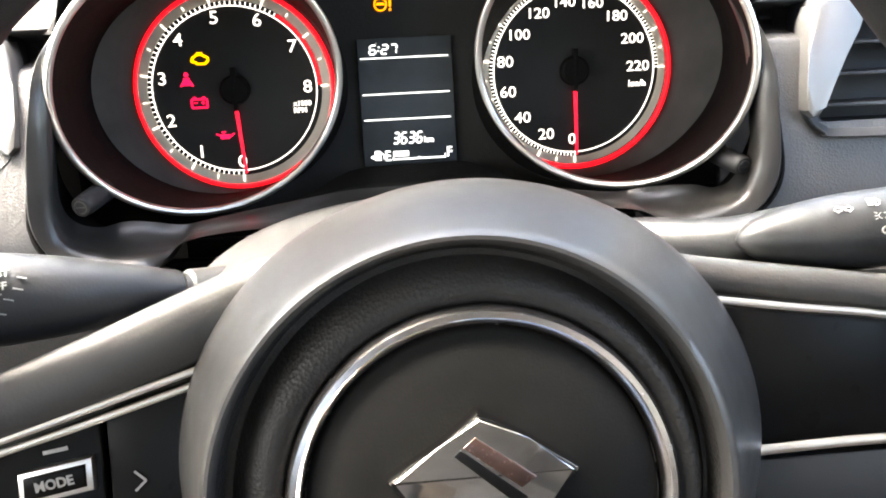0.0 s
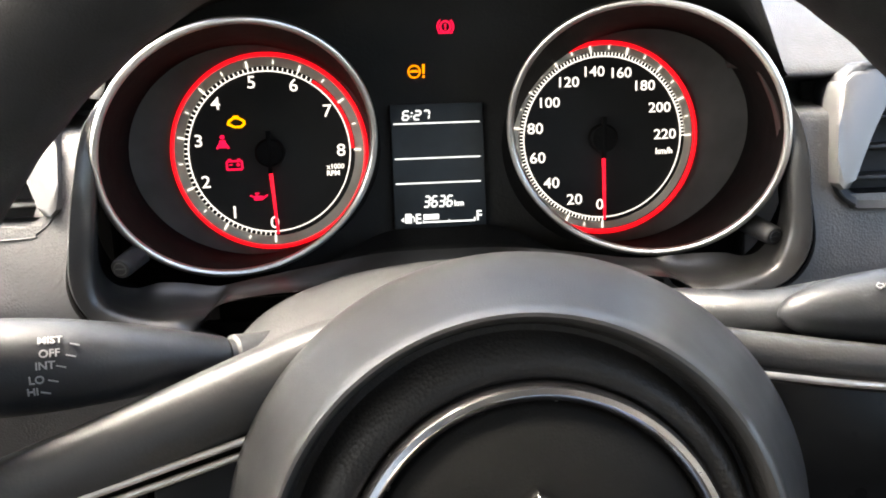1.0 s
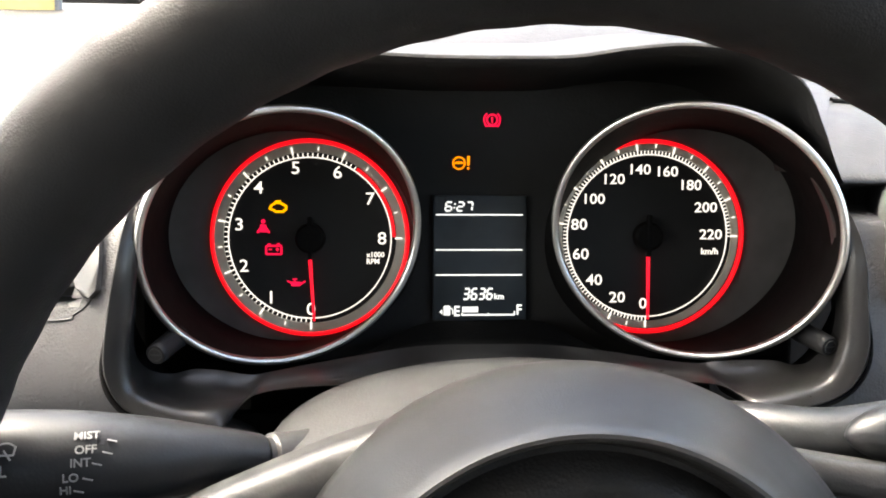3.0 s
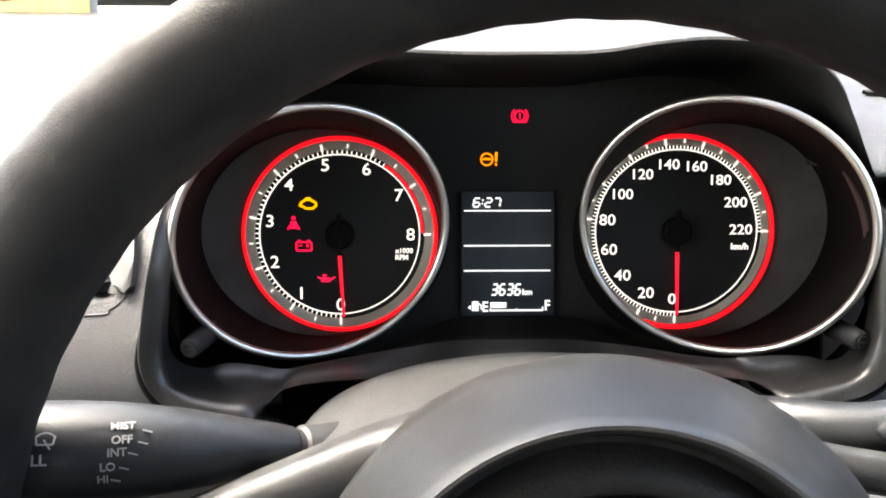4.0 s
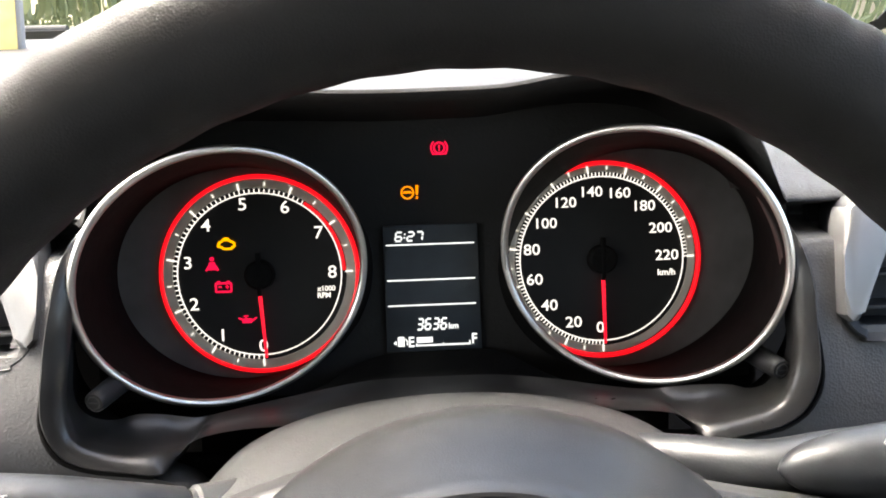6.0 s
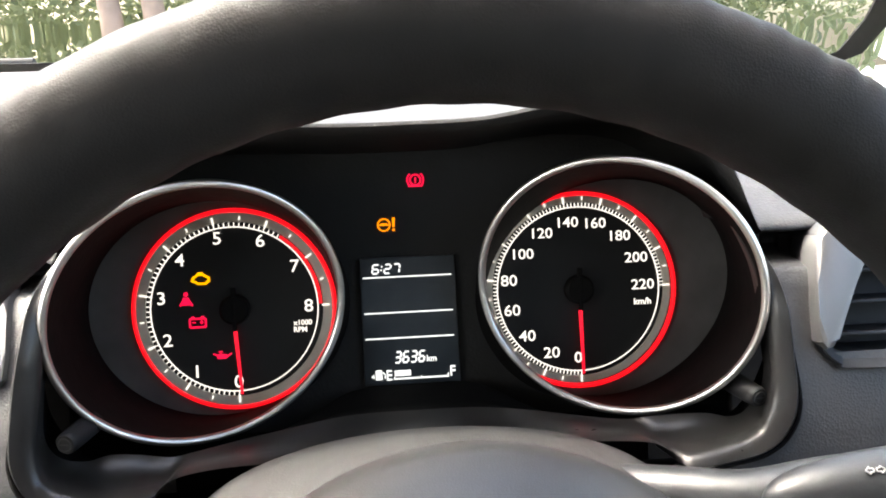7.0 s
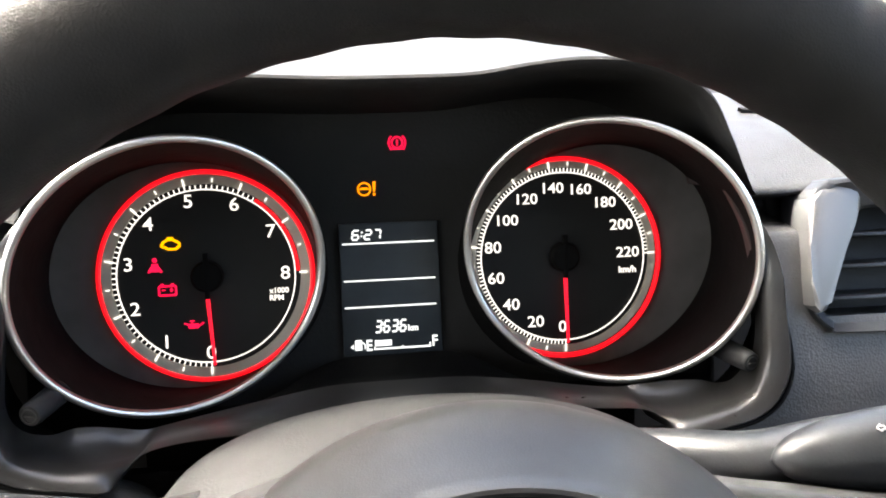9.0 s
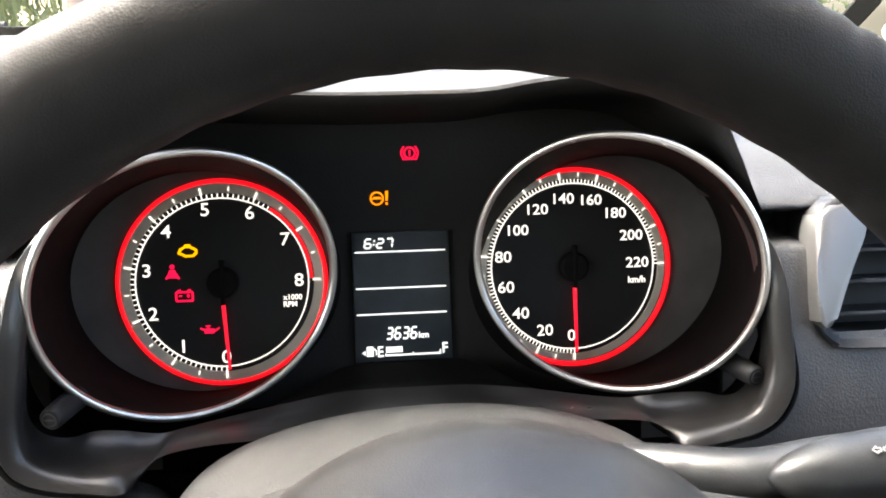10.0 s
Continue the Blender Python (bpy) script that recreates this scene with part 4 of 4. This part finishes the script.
bm = bmesh.new()
prism(bm, [(-0.0062, 0.0170), (-0.0030, 0.0195), (0.0120, 0.0085), (0.0080, 0.0060)], -0.0131, -0.0120, 0.0003)
part("slot", bm, BROWNISH, badge, "brown-black recessed slot")
bm = bmesh.new()
prism(bm, [(-0.0085, 0.0150), (-0.0068, 0.0166), (0.0095, 0.0035), (0.0070, 0.0015)], -0.0129, -0.0118, 0.0002)
part("slot", bm, GLOSS, badge, "black recessed slot")


def spoke_arm(name, pts, half, mat, label):
    """A padded arm: a half-round strip along pts (x, h, z) with the given half widths."""
    bm = bmesh.new()
    n = 30
    sp = spline(pts, n)
    hw = [r[0] for r in spline([(r, 0, 0) for r in half], n)]
    rows = []
    for i, p in enumerate(sp):
        d = (sp[min(i + 1, n - 1)] - sp[max(i - 1, 0)]).normalized()
        nrm = Vector((-d.z, 0, d.x)).normalized()
        if nrm.z < 0:
            nrm = -nrm
        rows.append([p + nrm * hw[i] * math.cos(a) + Vector((0, -1, 0)) * hw[i] * 0.9 * math.sin(a) for a in [math.pi * k / 14 for k in range(15)]] + [p + nrm * -hw[i] + Vector((0, 0.02, 0)), p + nrm * hw[i] + Vector((0, 0.02, 0))])
    grid(bm, rows, close_v=True)
    return spoke_part(name, bm, mat, wheel, label)


# the spokes lie deeper than the hub's face
DEEPER = Matrix.Translation((0, 0.046, 0.008)) @ Matrix.Translation((-0.026, 0, 0.1145)) @ Matrix.Diagonal((1.225, 1, 1.225, 1)) @ Matrix.Translation((0.026, 0, -0.1145))


def spoke_part(name, bm, mat, parent, label=""):
    bmesh.ops.transform(bm, matrix=DEEPER, verts=bm.verts)
    return part(name, bm, mat, parent, label)


spoke_arm("spoke", [(-0.036, 0.0, 0.061), (-0.055, 0.0, 0.056), (-0.070, -0.002, 0.051), (-0.10, -0.006, 0.040), (-0.127, -0.010, 0.0315), (-0.143, -0.018, 0.026)], [0.0097, 0.0095, 0.0092, 0.0085, 0.0075, 0.0075], SPOKE, "smooth grey upper spoke cover")
spoke_arm("spoke", [(0.050, 0.004, 0.056), (0.065, 0.001, 0.0535), (0.085, -0.004, 0.0505), (0.105, -0.008, 0.0475), (0.138, -0.018, 0.041)], [0.0050, 0.0045, 0.0045, 0.0045, 0.006], SPOKE, "smooth grey upper spoke cover")
for pts in ([(-0.066, -0.006, 0.0415), (-0.10, -0.010, 0.032), (-0.128, -0.013, 0.024), (-0.143, -0.02, 0.018)], [(-0.067, -0.004, 0.0375), (-0.10, -0.008, 0.0285), (-0.128, -0.011, 0.021), (-0.143, -0.018, 0.014)],
            [(0.058, -0.004, 0.0488), (0.08, -0.008, 0.0455), (0.105, -0.011, 0.042), (0.138, -0.02, 0.035)], [(0.0700, -0.008, 0.0085), (0.105, -0.012, 0.0100), (0.138, -0.02, 0.0095)]):
    bm = bmesh.new()
    tube(bm, spline(pts, 24), 0.0010 if pts[0][2] != 0.0085 else 0.0014, 10)
    spoke_part("chrome_strip", bm, CHROME, wheel, "thin chrome trim strip")
bm = bmesh.new()
prism(bm, [(-0.060, 0.0395), (-0.0945, 0.0305), (-0.0945, -0.034), (-0.060, -0.030)], -0.004, 0.02, 0.0006)
spoke_part("switch_panel", bm, GLOSS, wheel, "gloss black inner switch panel")
bm = bmesh.new()
prism(bm, [(-0.0955, 0.0298), (-0.128, 0.0205), (-0.142, 0.013), (-0.140, -0.032), (-0.0955, -0.034)], -0.0055, 0.02, 0.0006)
spoke_part("switch_panel", bm, GLOSS, wheel, "gloss black outer switch panel")
bm = bmesh.new()
prism(bm, [(0.060, 0.047), (0.08, 0.0435), (0.105, 0.040), (0.138, 0.032), (0.138, 0.0075), (0.060, 0.0065)], -0.004, 0.02, 0.0006)
spoke_part("blank_panel", bm, GLOSS, wheel, "plain black panel")
bm = bmesh.new()
prism(bm, [(0.060, 0.0045), (0.138, 0.0045), (0.136, -0.03), (0.060, -0.034)], -0.003, 0.02, 0.0006)
spoke_part("lower_panel", bm, STALK, wheel, "ribbed dark lower panel")
# mode button
bm = bmesh.new()
o = [(-0.1155, 0.0095), (-0.0972, 0.0125), (-0.0972, 0.0210), (-0.1155, 0.0180)]
prism(bm, o, -0.0085, -0.004, 0.0012)
btn = spoke_part("mode_button", bm, CHROME, wheel, "silver-framed rectangular button")
bm = bmesh.new()
prism(bm, [(-0.1138, 0.0113), (-0.0989, 0.0138), (-0.0989, 0.0194), (-0.1138, 0.0169)], -0.0095, -0.008, 0.0005)
spoke_part("button_face", bm, GLOSS, btn)
bm = text_bm("MODE", 0.0033, (0, 0), 0, 1.0, bold=0.0001, m=Matrix.Translation((-0.1063, -0.0098, 0.0154)) @ Matrix.Rotation(radians(-9), 4, "Y"))
spoke_part("writing", bm, PRINT, btn)
bm = bmesh.new()
bar(bm, (-0.1095, 0.0222), (-0.1035, 0.0231), 0.0010, -0.0058)
spoke_part("print_bar", bm, PRINT, wheel)
bm = bmesh.new()
bar(bm, (-0.0885, 0.0155), (-0.0858, 0.0130), 0.0006, -0.0042)
bar(bm, (-0.0858, 0.0130), (-0.0885, 0.0105), 0.0006, -0.0042)
spoke_part("arrow_mark", bm, PRINT, wheel)

# ---- windscreen and shell ----
windscreen = thing("window_1", "large raked clear windscreen", "windscreen", (0, 0.33, 0.18), kind="structure")
X0, X1 = -1.02, 0.47


def screen_at(u, v):
    """A point of the windscreen, u across and v up; it bows back at its ends."""
    x = X0 + (X1 - X0) * u
    bow = 0.16 * (2 * u - 1) ** 2
    return Vector((x - (2 * u - 1) * 0.10 * v, 0.345 - bow - 0.60 * v, 0.178 - (0.078 if u > 0.5 else 0.035) * (2 * u - 1) ** 4 + 0.36 * v))


bm = bmesh.new()
rows = [[screen_at(i / 30, j / 10) for j in range(11)] for i in range(31)]
grid(bm, rows)
pane = part("pane", bm, GLASS, windscreen)
pane.visible_shadow = False
pane_thick = pane.modifiers.new("thickness", "SOLIDIFY")
pane_thick.thickness = 0.004
bm = bmesh.new()
grid(bm, [[screen_at(i / 60, -0.03) + Vector((0, -0.004, 0)), screen_at(i / 60, 0.028) + Vector((0, -0.004, 0.001)), screen_at(i / 60, 0.028) + Vector((0, -0.007, 0)), screen_at(i / 60, -0.03) + Vector((0, -0.007, 0))] for i in range(54)], close_v=True)
part("lower_border", bm, RUBBER, windscreen, "black printed lower border")
bm = bmesh.new()
rows = []
for j in range(21):
    v = j / 20
    e = 0.928 - 0.025 * max(0, 1 - v * 12) ** 2
    rows.append([screen_at(e - 0.004, v) + Vector((0, -0.004, 0)), screen_at(e + 0.006, v) + Vector((0, -0.004, 0)), screen_at(e + 0.006, v) + Vector((0, -0.008, 0)), screen_at(e - 0.004, v) + Vector((0, -0.008, 0))])
grid(bm, rows, close_v=True)
part("side_border", bm, RUBBER, windscreen, "black printed side border")
for s, u in ((1, 0.958), (-1, 0.015)):
    pillar = thing("pillar_1" if s > 0 else "pillar_2", "pale grey windscreen pillar trim", "pillar", tuple(screen_at(u, 0)), kind="structure")
    bm = bmesh.new()
    tube(bm, [screen_at(u, v / 10 - 0.1) + Vector((s * 0.028, -0.05, 0)) for v in range(12)], 0.055, 20)
    part("trim", bm, TRIMLIGHT, pillar)
wiper_arm = thing("windscreen_wiper", "black wiper blade resting below the windscreen", "wiper", tuple(screen_at(0.4, 0.03)))
bm = bmesh.new()
tube(bm, [screen_at(0.12 + 0.36 * i / 12, 0.035) + Vector((0, 0.02, 0.002)) for i in range(13)], 0.006, 10)
part("blade", bm, RUBBER, wiper_arm)


def world_thing(name, label, category, at, kind="", group=""):
    ob = new(name)
    ob.matrix_world = Matrix.Translation(at)
    ob["base"] = [0.0, 0.0, 0.0]
    return tagged(ob, label, category, group, kind)


# cabin shell, upright: roof, doors with window openings, rear wall, floor, seats
roof = world_thing("ceiling", "pale grey cloth roof lining", "ceiling", (0, 0, 1.49), "structure")
bm = bmesh.new()
box(bm, -1.0, 0.42, -2.0, -0.20, 0.0, 0.04, 0.01)
part("lining", bm, LINING, roof)
for s, x in ((1, 0.47), (-1, -1.06)):
    door = world_thing("door_1" if s > 0 else "door_2", "beige car side panel below the window opening", "door", (x, -0.7, 0.3), "structure")
    # the right panel runs forward, unseen, to keep light off the right fascia
    y1 = 0.95 if s < 0 else 0.70
    bm = bmesh.new()
    box(bm, -0.03, 0.03, -1.3, y1, 0.0, 0.72, 0.01)
    part("door_panel", bm, SEAT, door)
    # left: a narrow pillar; right: an added infill blocking light behind the driver
    bm = bmesh.new()
    box(bm, -0.03 - 0.02 * s, 0.03 - 0.02 * s, -0.52 if s < 0 else -1.3, -0.42 if s < 0 else 0.05, 0.72, 1.19, 0.01)
    part("centre_pillar", bm, TRIMLIGHT, door)
    bm = bmesh.new()
    box(bm, -0.03 - 0.03 * s, 0.03 - 0.03 * s, -1.3, 0.48, 1.12, 1.19, 0.01)
    part("roof_rail", bm, TRIMLIGHT, door)
bulkhead = world_thing("wall_front", "black bulkhead behind the dashboard", "wall", (-0.3, 0.16, 0.3), "structure")
bm = bmesh.new()
box(bm, -0.8, 0.8, 0.0, 0.02, -0.05, 0.72, 0.005)
part("bulkhead_panel", bm, HOODIN, bulkhead)
# unseen; raised to cut the light from behind on hub and horn pad
rear = world_thing("wall_rear", "beige rear wall of the cabin with a window opening", "wall", (-0.3, -2.0, 0.3), "structure")
bm = bmesh.new()
box(bm, -0.8, 0.8, -0.03, 0.03, 0.0, 1.0, 0.01)
part("rear_panel", bm, SEAT, rear)
floor = world_thing("floor", "beige carpeted car floor", "floor", (-0.3, -0.6, 0.28), "structure")
bm = bmesh.new()
box(bm, -0.8, 0.8, -1.4, 1.15, -0.03, 0.0, 0.005)
part("carpet", bm, SEAT, floor)
for x in (0.0, -0.66):
    seat = world_thing("car_seat", "beige fabric front seat with headrest", "seat", (x, -1.0, 0.28), group="front seats")
    bm = bmesh.new()
    box(bm, -0.25, 0.25, -0.05, 0.45, 0.0, 0.34, 0.05)
    part("seat_cushion", bm, SEAT, seat)
    bm = bmesh.new()
    box(bm, -0.24, 0.24, -0.17, -0.04, 0.25, 0.88, 0.05)
    part("backrest", bm, SEAT, seat)
    bm = bmesh.new()
    box(bm, -0.12, 0.12, -0.19, -0.09, 0.90, 1.08, 0.04)
    part("headrest", bm, SEAT, seat)

# small framed card on the dash top
YELLOW = material("yellow card", (0.88, 0.70, 0.28), 0.6, spread=0.15, blotch=60)
REDDISH = material("red-brown print", (0.35, 0.10, 0.04), 0.6, spread=0.2, blotch=90)
card = thing("framed_card", "small white-framed yellow card standing on the dash top", "card", (-0.32, 0.2, 0.128))
bm = bmesh.new()
box(bm, -0.385, -0.281, 0.198, 0.206, 0.128, 0.240, 0.002)
part("card_frame", bm, PRINT, card)
bm = bmesh.new()
box(bm, -0.376, -0.284, 0.1965, 0.1985, 0.147, 0.234, 0.0005)
part("card_face", bm, YELLOW, card)
bm = bmesh.new()
prism(bm, [(-0.345 + 0.028 * math.cos(k * math.pi / 8) * (1 + 0.2 * math.sin(3 * k)), 0.185 + 0.026 * math.sin(k * math.pi / 8)) for k in range(16)], 0.1955, 0.1968)
part("printed_shape", bm, REDDISH, card)

# ---- outside ----
GROUND = material("dusty ground", (0.3, 0.28, 0.25), 0.9, grain=0.4, size=30, spread=0.3, blotch=0.6)
LEAF = material("green leaves", (0.19, 0.22, 0.12), 0.6, spread=0.5, blotch=3)
leaf_nodes = LEAF.node_tree
thin = leaf_nodes.nodes.new("ShaderNodeBsdfTranslucent")
thin.inputs[0].default_value = (0.30, 0.33, 0.18, 1)
both = leaf_nodes.nodes.new("ShaderNodeMixShader")
both.inputs[0].default_value = 0.5
leaf_nodes.links.new(leaf_nodes.nodes["Principled BSDF"].outputs[0], both.inputs[1])
leaf_nodes.links.new(thin.outputs[0], both.inputs[2])
leaf_nodes.links.new(both.outputs[0], leaf_nodes.nodes["Material Output"].inputs[0])
BARK = material("pale bark", (0.3, 0.22, 0.17), 0.9, grain=0.6, size=40, spread=0.3, blotch=4)
gr = world_thing("ground", "pale dusty ground outside the car", "ground", (0, 0, 0), "structure")
bm = bmesh.new()
n = 24
rows = [[(x, y, 0.04 * noise.noise((x * 0.2, y * 0.2, 0))) for x in [-400, -100] + [-30 + 60 * i / n for i in range(n + 1)] + [100, 400]] for y in [-400, -100] + [-30 + 60 * i / n for i in range(n + 1)] + [100, 400]]
grid(bm, rows)
part("soil", bm, GROUND, gr)
random.seed(3)
hedge = world_thing("hedge", "dense green leafy hedge behind the car park", "hedge", (0, 9, 0), "stuff")
verts, faces = [], []
for i in range(60000):
    x, y, z = random.uniform(-6.5, 5.5), random.uniform(-0.8, 1.2), random.uniform(0.2, 3.4)
    s = random.uniform(0.03, 0.08)
    a = Vector((random.gauss(0, 1), random.gauss(0, 1), random.gauss(0, 0.6))).normalized() * s
    b = a.cross(Vector((random.gauss(0, 1), random.gauss(0, 1), random.gauss(0, 1)))).normalized() * s * 0.45
    c = Vector((x, y + 0.25 * math.sin(x * 2.1) + 0.2 * math.sin(z * 3), z))
    k = len(verts)
    verts += [c - a, c + b, c + a, c - b]
    faces.append((k, k + 1, k + 2, k + 3))
me = bpy.data.meshes.new("leaves")
me.from_pydata(verts, [], faces)
me.materials.append(LEAF)
lv = new("leaves", me)
lv.parent = hedge
tagged(lv, kind="stuff")
for tx in (-2.35, -1.95, 3.1):
    t = world_thing("tree", "slender pale tree trunk before the hedge", "tree", (tx, 7.8, 0), group="trees outside")
    bm = bmesh.new()
    tube(bm, spline([(0, 0, -0.05), (0.03, 0, 1.0), (-0.05, 0.05, 2.2), (0.06, 0, 4.2)], 16), [0.13 - 0.004 * i for i in range(16)], 14)
    part("trunk", bm, BARK, t)
